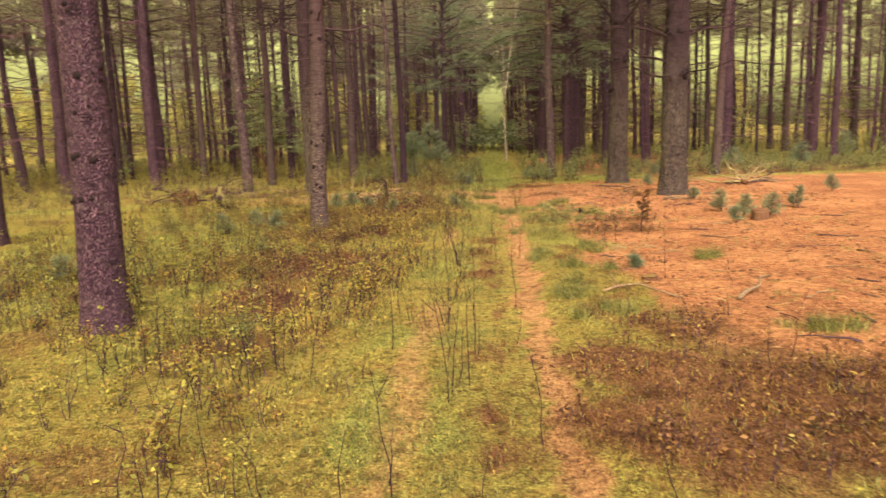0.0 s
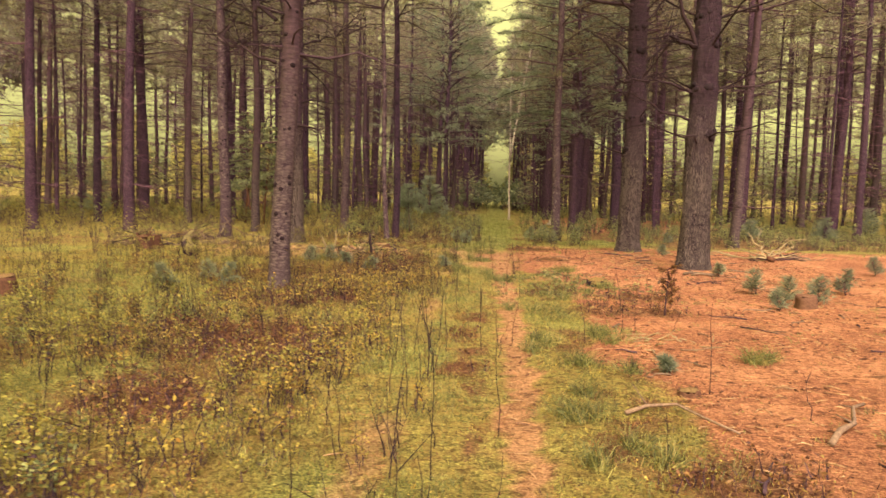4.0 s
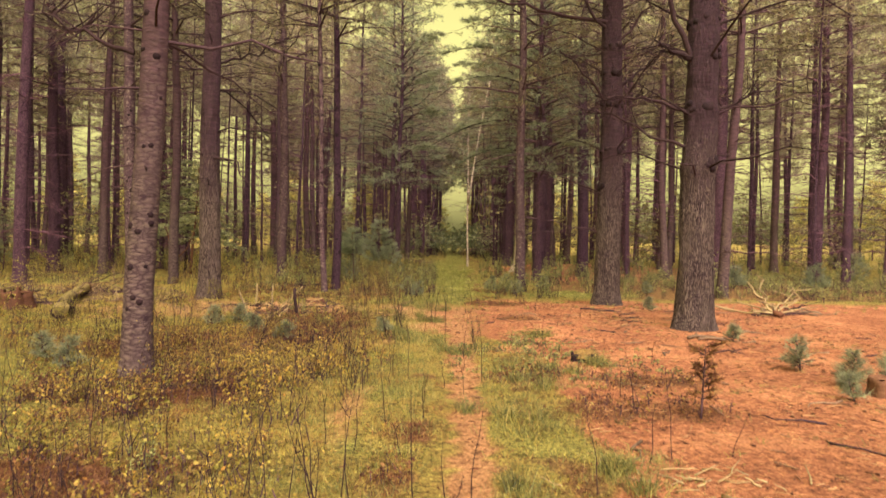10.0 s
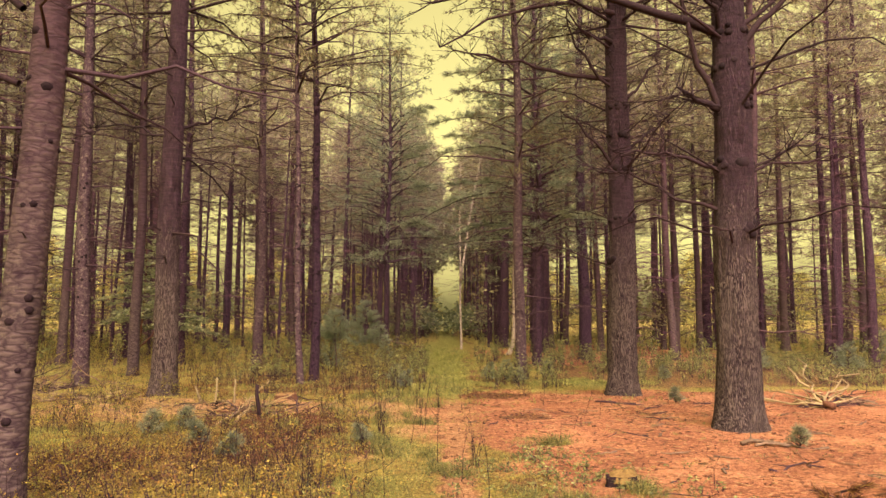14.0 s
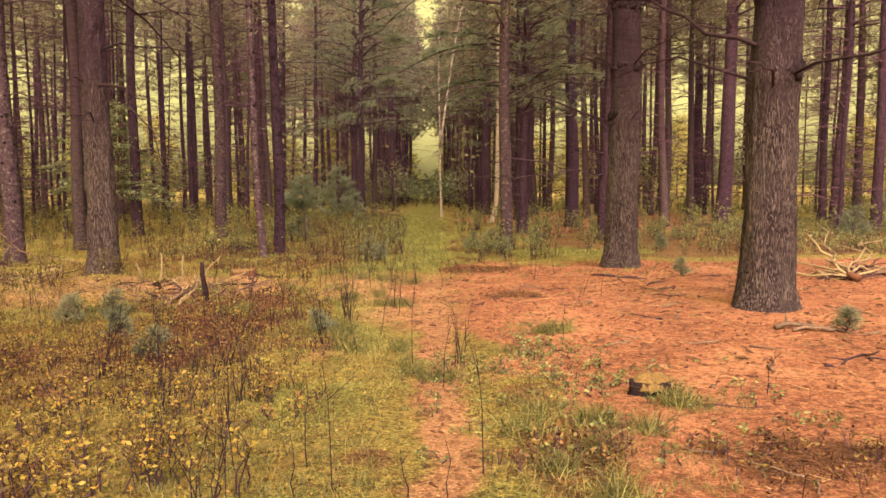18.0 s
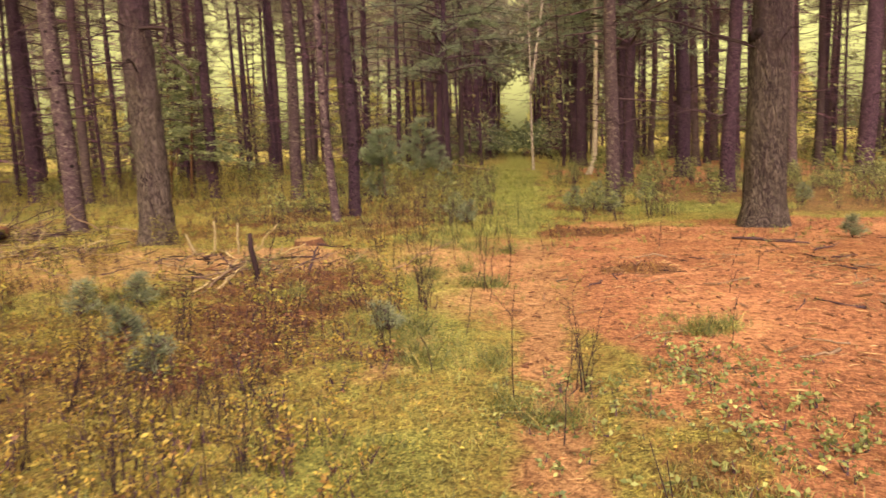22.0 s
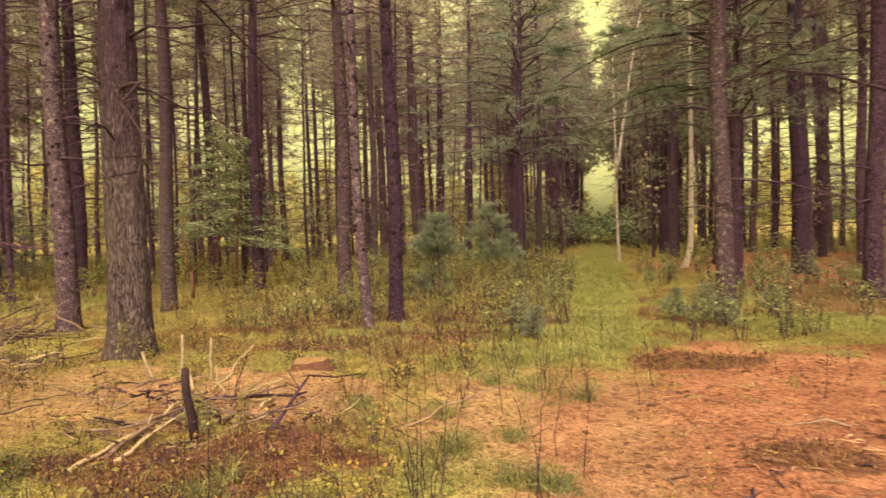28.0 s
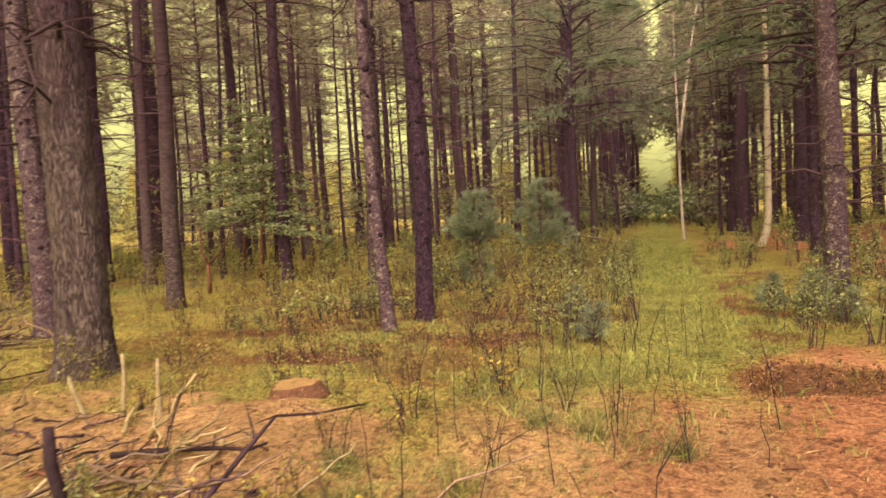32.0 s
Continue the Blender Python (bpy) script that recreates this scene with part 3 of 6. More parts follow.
def limbs(seed, line, radius, height, first, crown, dead_len, live_len, dense, tuft, needle_len, dead_twigs=5, split=False, own_from=0.75, lift=0.0, plump=0.09, bare=False, whorls=()):
    """Dead boughs below the crown and needled boughs in it."""
    rng = np.random.default_rng(seed)
    wood_bits, base, ways, own = [], [], [], []
    z, spin = first, rng.uniform(0, 6.28)
    while z < height * 0.97:
        live = z > crown
        share = np.clip((z - crown) / max(height - crown, 1), 0, 1)
        for b in range(rng.integers(3, 6)):
            a = spin + b * 6.28 / 4.5 + rng.normal() * 0.35
            out = np.array([math.cos(a), math.sin(a), 0])
            c, r = line(z + rng.normal() * 0.06), float(radius(z))
            if live:
                ln = live_len * (1 - share) ** 0.8 * rng.uniform(0.6, 1.15) + 0.3
                pts, rad = bough(rng, c + out * r * 0.8, out, ln, 0.25 + 0.5 * share, 0.3, 0.01 + 0.007 * ln, 4)
            else:
                ln = dead_len * rng.choice([0.06, 0.25, 0.6, 1.0, 1.4], p=[0.22, 0.2, 0.25, 0.23, 0.1]) * rng.uniform(0.7, 1.2)
                pts, rad = bough(rng, c + out * r * 0.8, out, ln, rng.uniform(-0.05, 0.35) + lift, rng.uniform(0.1, 0.5), min(0.007 + 0.007 * ln, r * 0.35), 6 if split and own_from < 1 else 4)
            rest, wood_bits = wood_bits, []
            if not (bare and live):
                wood_bits.append(tube(pts, rad, 5 if split and own_from < 1 and ln > 0.8 else 3, False))
            if ln > 0.4:
                for _ in range(int(dead_twigs * (0.5 + 0.5 * ln)) if not live else int(2 + 2 * ln)):  # side twigs
                    q = rng.uniform(0.2, 1.0)
                    p = np.array([np.interp(q, np.linspace(0, 1, len(pts)), pts[:, m]) for m in range(3)])
                    w = unit(out * rng.uniform(0.2, 0.9) + np.array([-out[1], out[0], 0]) * rng.choice([-1, 1]) * rng.uniform(0.5, 1.2) + np.array([0, 0, rng.normal() * 0.3]))
                    tl = rng.uniform(0.15, 0.45) * (1 if live else 0.4 + 0.45 * ln)
                    if not live:
                        wood_bits.append(blades(p[None], w[None], tl, 0.01, rng))
                    if live:
                        m = max(2, int(tl * dense))
                        base.append(p + w * tl * rng.uniform(0.2, 1.05, (m, 1)))
                        ways.append(np.repeat(w[None], m, 0))
            if split and not live and ln > own_from:
                own.append(pack(wood_bits))
                wood_bits = rest
            else:
                wood_bits = rest + wood_bits
            if live:
                m = max(3, int(ln * dense))
                q = rng.uniform(0.15, 1.03, m)
                p = np.stack([np.interp(q, np.linspace(0, 1, len(pts)), pts[:, m2]) for m2 in range(3)], 1)
                base.append(p + rng.normal(size=p.shape) * [0.16, 0.16, 0.07])
                ways.append(np.repeat(out[None], m, 0))
        spin += 1.1
        later = [w for w in whorls if w > z + 0.05]
        z = later[0] if later else z + rng.uniform(0.34, 0.6)
    wood_vf = pack(wood_bits)
    if split:
        wood_vf = (wood_vf, own)
    base, ways = np.concatenate(base), np.concatenate(ways)
    base, ways = np.repeat(base, tuft, 0), np.repeat(ways, tuft, 0)
    ways = unit(ways * 0.7 + rng.normal(size=ways.shape) * 0.75 + [0, 0, 0.2])
    return wood_vf, blades(base, ways, needle_len * rng.uniform(0.6, 1.2, len(base)), needle_len * plump, rng)


TREES = 0


def pine(x, y, dbh, height=17.0, material=None, label="", lean=(0.0, 0.0), first=1.7, crown=7.5, dead=1.6, live=2.6, dense=7, tuft=5, furrow=0.012, flare=0.35, sides=28, needle=0.2, split=False, twigs=8, own_from=0.75, lift=0.0, plump=0.09, knots=False, needles_mat=None, twig_mat=None, kind="pine_tree", whorls=()):
    global TREES
    TREES += 1
    seed = 100 + TREES
    vf, line, radius = trunk_mesh(seed, dbh, height, flare, furrow, lean, 0.05, sides, 4.0 if sides > 16 else 1.5, 0.07 if sides > 30 else 0.15 if sides > 16 else 0.3, whorls)
    (wood_vf, own), needles = limbs(seed, line, radius, height, first, crown, dead, live, dense, tuft, needle, twigs, split=True, own_from=own_from, lift=lift, plump=plump, whorls=whorls)
    tree = root(kind, x, y)
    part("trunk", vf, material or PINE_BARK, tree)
    if not split:
        wood_vf, own = pack([wood_vf, *own]), []
    tagged(part("branchwork", wood_vf, twig_mat or TWIG, tree, "thin dead stubs and living boughs"), kind="stuff")
    if knots:
        r_ = np.random.default_rng(seed)
        z = whorls[0] if whorls else 0.7
        while z < 6:
            for q in range(int(r_.integers(11, 15)) if whorls else int(r_.integers(4, 7))):
                a = r_.uniform(0, 6.28)
                o = np.array([math.cos(a), math.sin(a), 0.25])
                c, rr = line(z + r_.normal() * 0.04), float(radius(z))
                part("knot", tube(np.stack([c + o * rr * 0.8, c + o * (rr * 0.98 + 0.002), c + o * (rr + r_.uniform(0.004, 0.016))]), np.array([0.055, 0.04, 0.016]) * r_.uniform(0.45, 1.0) * (1.9 if whorls else 1.0), 6), KNOT, tree)
            later = [w for w in whorls if w > z + 0.05]
            z = later[0] if later else z + r_.uniform(0.34, 0.5)
    for vf in own:
        part("branch", vf, twig_mat or TWIG, tree, "bare dead bough with side twigs")
    tagged(part("crown", needles, needles_mat or NEEDLE, tree, "open crown of yellow-green needles", flat=True), kind="stuff")
    return tagged(tree, label, "pine tree", "pines along the trail")


BIG = "tall old pine with deeply furrowed grey-brown bark on needle floor"
SLIM = "slim pine with smooth grey bark and dark knots"
DARK = "slender dark-barked pine with many dead side branches"
GREY = "straight pine with grey scaly bark and dead lower branches"
# x, y, thickness, bark, label, lean, furrow depth
MEASURED = [
    (5.17, 16.9, 0.56, PINE_BARK, BIG, (0.004, 0.0), 0.03), (4.76, 21.35, 0.55, PINE_BARK, BIG, (0.02, 0.0), 0.028),
    (-4.19, 21.05, 0.45, PINE_BARK, "pine with plated reddish-grey bark beside the brush pile", (0.022, 0.0), 0.026),
    (-2.12, 12.45, 0.29, SMOOTH_BARK, SLIM, (0.022, 0.01), 0.006), (-2.65, 6.15, 0.37, DARK_BARK, "dark smooth-barked pine rising from yellow shrubs", (0.012, 0.0), 0.006),
    (-1.86, 24.4, 0.22, DARK_BARK, DARK, (-0.012, 0.0), 0.008), (-1.99, 23.4, 0.15, MOTTLED_BARK, "thin leaning pine close to a darker trunk", (-0.04, 0.0), 0.004),
    (-4.46, 29.5, 0.32, MOTTLED_BARK, GREY, (-0.01, 0.0), 0.008), (-7.45, 31.2, 0.31, DARK_BARK, DARK, (-0.005, 0.0), 0.008),
    (-6.88, 26.1, 0.28, SMOOTH_BARK, GREY, (-0.01, 0.0), 0.008), (-6.93, 23.4, 0.33, MOTTLED_BARK, "pine with rough patchy dark bark above brushwood", (-0.01, 0.0), 0.012),
    (-13.84, 32.4, 0.45, DARK_BARK, DARK, (-0.01, 0), 0.01), (-17.6, 39.9, 0.6, DARK_BARK, DARK, (0.01, 0), 0.01),
    (8.43, 24.0, 0.28, SMOOTH_BARK, "leaning reddish pine with few branches", (0.035, 0.0), 0.006), (6.11, 27.5, 0.32, DARK_BARK, DARK, (0.012, 0.0), 0.01),
    (6.7, 34.0, 0.46, DARK_BARK, DARK, (0.0, 0.0), 0.01), (4.79, 45.7, 0.5, DARK_BARK, DARK, (0.0, 0.0), 0.01),
    (11.8, 33.2, 0.5, DARK_BARK, "dark pine with a forked whorl of dead boughs", (0.01, 0.0), 0.01), (11.3, 37.4, 0.3, SMOOTH_BARK, GREY, (0, 0), 0.008),
    (15.8, 45.8, 0.5, DARK_BARK, GREY, (0, 0), 0.008), (9.25, 37.0, 0.32, DARK_BARK, DARK, (0, 0), 0.008), (15.3, 32.4, 0.36, DARK_BARK, DARK, (0.02, 0), 0.008),
    (3.24, 25.4, 0.28, MOTTLED_BARK, "pine with pale lichen patches on its lower trunk", (-0.02, 0.0), 0.008),
    (5.75, 39.8, 0.58, DARK_BARK, DARK, (0, 0), 0.01), (6.35, 42.0, 0.5, DARK_BARK, DARK, (0, 0), 0.01),
    (-7.52, 11.66, 0.42, DARK_BARK, "dark pine at the edge of the mossy clearing", (-0.01, 0.0), 0.01),
    (-10.4, 53.4, 0.5, SMOOTH_BARK, GREY, (0, 0), 0.008), (-7.2, 54.6, 0.5, SMOOTH_BARK, GREY, (0, 0), 0.008),
]
for k, (x, y, d, mat, lab, lean, fur) in enumerate(MEASURED):
    big, slim = d > 0.44 and k < 3, d < 0.25
    pine(x, y, d, 20 if big else 13 + 14 * d, mat, lab, lean, first=2.6 if big else 3.0 if k == 4 else 2.1 if k < 11 else 1.3, crown=7.5 if big else 5.0 if k == 22 else 6.4, dead=1.8 if big else 1.3 if not slim else 0.9,
         live=3.6 if big else 2.6, furrow=fur, flare=0.26 if big else 0.2, sides=48 if k < 3 else 32 if k < 11 else 20, needle=0.17 if k < 11 else 0.2, split=k < 11 or k in (13, 14, 22), lift=0.35 if k < 2 else 0.0, knots=k in (0, 1, 3, 4, 5, 6, 7, 10), dense=10 if k < 7 else 7, tuft=6 if k < 7 else 5, plump=0.1, twig_mat=BLACKTWIG if k < 3 else None,
         whorls=((2.65, 3.58, 4.47, 5.0, 5.55, 6.3, 6.9), (2.6, 3.5, 4.5, 5.2, 5.8, 6.65, 7.17), ())[min(k, 2)])

# long curved boughs that stand out on the nearest trunks
LONG = [
    (5.17, 16.9, [(-0.18, 0, 5.58), (-0.74, -0.1, 5.75), (-1.34, -0.2, 5.8), (-1.77, -0.3, 5.94), (-2.3, -0.4, 5.98), (-3.22, -0.5, 5.97), (-4.23, -0.6, 5.72)], 0.055),
    (5.17, 16.9, [(-0.12, 0, 4.45), (-0.5, -0.15, 4.54), (-0.83, -0.3, 4.64)], 0.042), (5.17, 16.9, [(-0.15, 0, 4.5), (-0.45, -0.07, 5.16), (-0.63, -0.13, 5.86), (-0.72, -0.2, 6.31), (-0.7, -0.2, 7.0)], 0.036),
    (5.17, 16.9, [(0.1, 0, 5.2), (0.59, 0, 5.79), (0.9, 0, 6.16), (1.09, 0, 6.4), (1.6, 0, 7.2)], 0.045), (5.17, 16.9, [(0.1, 0, 5.55), (0.73, 0.15, 6.1), (0.99, 0.3, 6.54), (1.2, 0.4, 7.1)], 0.035),
    (5.17, 16.9, [(-0.2, 0, 3.58), (-0.81, -0.13, 3.73), (-1.3, -0.27, 3.74), (-1.78, -0.4, 3.73)], 0.022), (5.17, 16.9, [(-0.2, 0, 3.0), (-0.73, 0.17, 3.2), (-1.38, 0.33, 3.53), (-1.82, 0.5, 3.68)], 0.02),
    (5.17, 16.9, [(-0.03, 0, 5.55), (-0.23, -0.15, 5.85), (-0.56, -0.3, 6.2)], 0.035), (5.17, 16.9, [(0.15, 0.1, 3.58), (1.0, 0.3, 3.9), (2.0, 0.5, 4.3)], 0.018),
    (4.76, 21.35, [(-0.02, 0, 6.4), (-1.37, -0.2, 6.55), (-2.37, -0.4, 6.69), (-3.35, -0.6, 6.82)], 0.038), (4.76, 21.35, [(0.1, 0, 7.15), (-0.45, -0.15, 7.28), (-0.8, -0.3, 7.35)], 0.045),
    (4.76, 21.35, [(0.15, 0, 4.9), (0.5, 0, 5.14), (0.78, 0, 5.47), (1.12, 0, 5.72)], 0.026), (4.76, 21.35, [(0.2, 0, 6.0), (0.43, 0, 6.23), (0.82, 0, 6.83), (1.08, 0, 7.26)], 0.03),
    (4.76, 21.35, [(0.0, 0, 4.5), (-0.58, -0.2, 5.17), (-1.26, -0.4, 5.69)], 0.03), (4.76, 21.35, [(0.05, 0, 6.1), (-0.53, -0.1, 6.62), (-0.99, -0.2, 7.27), (-1.04, -0.3, 7.82)], 0.03),
    (4.76, 21.35, [(0.2, 0, 7.8), (-0.95, -0.27, 7.96), (-2.21, -0.53, 7.64), (-3.67, -0.8, 6.79)], 0.045),
    (-2.12, 12.45, [(-0.05, 0, 3.9), (-0.4, 0, 4.2), (-1.0, 0, 4.4)], 0.025), (-2.12, 12.45, [(0.12, 0, 4.2), (0.45, 0, 4.22), (0.8, 0, 4.3)], 0.02),
    (-2.12, 12.45, [(-0.05, 0, 3.3), (-0.6, 0, 3.5), (-1.0, 0, 3.75)], 0.02), (-2.12, 12.45, [(0.15, 0, 4.9), (0.9, 0.1, 5.0), (1.7, 0.1, 5.3)], 0.022),
    (-4.19, 21.05, [(0.15, 0, 5.2), (0.9, 0.1, 5.4), (1.7, 0.2, 5.9)], 0.022), (-4.19, 21.05, [(-0.05, 0, 5.0), (-0.9, 0.1, 5.3), (-1.8, 0.2, 5.3)], 0.022),
]
owners = {(round(o.location.x, 2), round(o.location.y, 2)): o for o in scene.objects if o.name.startswith("pine_tree") and o.parent is None}
for n_, (x, y, pts, r0) in enumerate(LONG):
    r_ = np.random.default_rng(400 + n_)
    P = np.array(pts, float)
    t = np.linspace(0, 1, 10)
    own_t = np.linspace(0, 1, len(P))
    C = np.stack([np.interp(t, own_t, P[:, m]) for m in range(3)], 1) + r_.normal(size=(10, 3)) * 0.03 * np.minimum(t * 4, 1)[:, None]
    bits = [tube(C, 1.25 * r0 * (1 - 0.8 * t) + 0.004, 6, False)]
    for _ in range(24):
        q = int(r_.integers(3, 10))
        w = unit(r_.normal(size=3) * [1, 0.6, 0.7] + [0, 0, 0.2])
        bits.append(tube(np.stack([C[q], C[q] + w * 0.2, C[q] + w * r_.uniform(0.3, 0.7) + [0, 0, 0.05]]), [0.011, 0.008, 0.003], 3, False))
    part("branch", pack(bits), BLACKTWIG, owners.get((round(x, 2), round(y, 2))), "long dark curved bough")

# birches: one pale stem that kinks at the foot, and a far one that forks
for x, y, d, h, lean, fork in ((4.5, 37.8, 0.2, 11, (0.0, 0.0), 0.0), (2.4, 43.4, 0.11, 11, (0.0, 0.0), 3.4)):
    vf, line, radius = trunk_mesh(int(x * 10), d, h, 0.25, 0.003, lean, 0.04, 14)
    if not fork:
        vf[0][:, 0] -= 0.3 * np.exp(-np.clip(vf[0][:, 2], 0, 9) / 0.45)
    bits = [vf]
    if fork:
        z = np.linspace(fork, h - 1, 9)
        bits.append(tube(line(z) + np.stack([0.16 * (z - fork), 0 * z, 0 * z], 1), np.linspace(0.07, 0.02, 9), 8))
    wood_vf, needles = limbs(int(x * 10), line, radius, h, 3.0, 6.5, 0.8, 1.4, 6, 4, 0.16)
    tree = root("birch_tree", x, y)
    part("trunk", pack(bits), BIRCH_BARK, tree, "pale grey-white bark")
    tagged(part("branchwork", wood_vf, TWIG, tree), kind="stuff")
    tagged(part("crown", needles, HEMLOCK, tree, "thin light-green foliage", flat=True), kind="stuff")
    tagged(tree, "forked pale-barked birch beside the grassy trail" if fork else "leaning pale-barked birch kinked at its foot", "birch tree")

# the stand further in: six trees, set out again and again
stand = []
for k in range(8):
    d = (0.22, 0.3, 0.36, 0.26, 0.17, 0.33, 0.14, 0.16)[k]
    # needles and twigs here carry the painted haze, unlike the near pines
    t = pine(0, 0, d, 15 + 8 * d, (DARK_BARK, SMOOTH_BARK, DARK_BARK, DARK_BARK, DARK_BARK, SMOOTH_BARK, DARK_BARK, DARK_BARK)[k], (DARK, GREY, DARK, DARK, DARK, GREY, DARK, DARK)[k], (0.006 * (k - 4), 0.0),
             first=1.0, crown=7.8 + 0.35 * k, dead=1.75, live=2.4, dense=4.4, tuft=3, sides=10, furrow=0.006, needle=0.4, twigs=19, split=True, own_from=1.7, plump=0.09, needles_mat=HAZENEEDLE, twig_mat=HAZETWIG)
    stand.append(t)
rng = np.random.default_rng(7)
placed = [(x, y) for x, y, *_ in MEASURED] + [(4.36, 37.8), (2.3, 43.4)]


def open_ground(x, y):
    """Where no further tree stands."""
    if abs(x - float(trail(y))) < (2.2 if y < 40 else 1.7):
        return True
    if -9.5 < x < 13 and y < 41:
        return True
    if x <= -6.5 and y < (19 if x < -13 else 25):
        return True
    return 11 <= x < 24 and y < 29


LANE = [(4.4, 30.6, 0.26), (-0.95, 37.0, 0.26), (4.75, 33.4, 0.24), (-1.6, 41.5, 0.3), (4.9, 50.0, 0.34)]
for x, y, d in LANE:
    pine(x, y, d, 15, DARK_BARK, "pine with low living boughs reaching over the lane", (0, 0), first=1.5, crown=3.6, dead=1.3, live=3.6, dense=11, tuft=6, sides=18, needle=0.17, needles_mat=FAN)
placed += [(x, y) for x, y, d in LANE]
LANE_BOUGHS = [(0, 5.6, (0.5, 29.7, 4.6)), (0, 6.7, (1.2, 29.0, 6.6)), (0, 7.7, (0.9, 30.5, 8.0)), (0, 9.0, (1.5, 30.0, 9.6)), (0, 4.4, (6.4, 29.6, 4.6)), (1, 5.0, (0.9, 36.2, 5.2)), (1, 6.4, (1.0, 36.5, 6.9)),
               (1, 7.8, (0.6, 36.0, 8.6)), (1, 9.4, (0.8, 36.5, 10.4)), (2, 4.7, (1.7, 32.6, 4.4)), (2, 6.0, (1.3, 33.0, 6.3)), (2, 7.4, (1.4, 32.8, 8.2)), (2, 9.0, (1.6, 33.0, 10.0)), (3, 6.0, (1.2, 41.0, 6.6)), (3, 8.0, (1.0, 41.0, 9.0))]
lane_trees = [o for o in scene.objects if o.name.startswith("pine_tree") and o.parent is None][-len(LANE):]
for n_, (k, z, tip) in enumerate(LANE_BOUGHS):
    r_ = np.random.default_rng(450 + n_)
    a = np.array([0, 0, z])
    b = np.array(tip) - [LANE[k][0], LANE[k][1], 0]
    s_ = np.linspace(0, 1, 8)
    C = a + (b - a) * s_[:, None] + np.stack([0 * s_, 0.3 * np.sin(s_ * 3), 0.5 * np.sin(s_ * 3.14)], 1)
    o = unit((b - a) * [1, 1, 0])
    side = np.array([-o[1], o[0], 0])
    bits, base, ways = [tube(C, 0.04 * (1 - 0.85 * s_) + 0.003, 5, False)], [], []
    for j in range(26):
        q = r_.uniform(0.25, 1.0)
        p = np.array([np.interp(q, s_, C[:, m]) for m in range(3)])
        w = unit(o * r_.uniform(0.4, 1.0) + side * r_.choice([-1, 1]) * r_.uniform(0.4, 1.0) + [0, 0, r_.normal() * 0.12])
        ln = r_.uniform(0.4, 1.1) * (1.25 - q)
        bits.append(tube(np.stack([p, p + w * ln * 0.5, p + w * ln]), [0.009, 0.006, 0.002], 3, False))
        m = int(ln * 26) + 4
        base.append(p + w * ln * r_.uniform(0.25, 1.05, (m, 1)) + r_.normal(size=(m, 3)) * [0.06, 0.06, 0.03])
        ways.append(np.repeat(w[None], m, 0))
    base, ways = np.repeat(np.concatenate(base), 6, 0), np.repeat(np.concatenate(ways), 6, 0)
    limb = part("bough", pack(bits), BLACKTWIG, lane_trees[k], "long living bough over the lane")
    tagged(part("needles", blades(base, unit(ways + r_.normal(size=ways.shape) * [0.6, 0.6, 0.4]), r_.uniform(0.1, 0.19, len(base)), 0.013, r_), FAN, limb, "flat fan of blue-green needles", flat=True), kind="stuff")
FIXED = [(-16.8, 27.0), (-19.2, 30.3), (-14.6, 30.1), (-21.0, 26.2), (-12.4, 28.2), (-18.3, 23.8), (-22.8, 30.4), (-24.5, 27.0), (-8.9, 38.2), (-6.0, 39.5), (-3.3, 40.5), (10.1, 34.2), (12.6, 38.2), (7.6, 30.5), (12.5, 42.8), (-12.4, 33.9), (-9.6, 34.6), (-11.4, 31.2), (-10.9, 35.1), (-10.6, 36.5), (-11.2, 39.6), (-15.6, 28.9), (13.6, 29.3), (14.9, 29.6), (17.2, 31.2), (22.2, 33.1), (-17.0, 36.0), (-11.0, 34.0), (-6.3, 49.4)]
FIXED += [(float(trail(y)) + (2.6 if k % 2 else -2.7) + 0.5 * math.sin(k * 5.1), float(y)) for k, y in enumerate(np.arange(44, 76, 2.1))]
spots = list(FIXED)
placed += FIXED
for _ in range(9000):
    x, y = rng.uniform(-27, 29), rng.uniform(8, 64)
    if open_ground(x, y) or min((x - a) ** 2 + (y - b) ** 2 for a, b in placed) < (2.5 if y > 38 and abs(x) < 16 else 3.0) ** 2:
        continue
    placed.append((x, y))
    spots.append((x, y))
spots = spots[:238]
for n_, (x, y) in enumerate(spots):
    m = pose(x, y, float(ground(x, y)), rng.normal() * 0.8, rng.normal() * 0.8, rng.uniform(0, 360)) @ Matrix.Scale(rng.uniform(0.85, 1.15), 4)
    if n_ < 8:
        stand[n_].matrix_basis = m
    else:
        copy_thing(stand[int(rng.integers(8))], m)

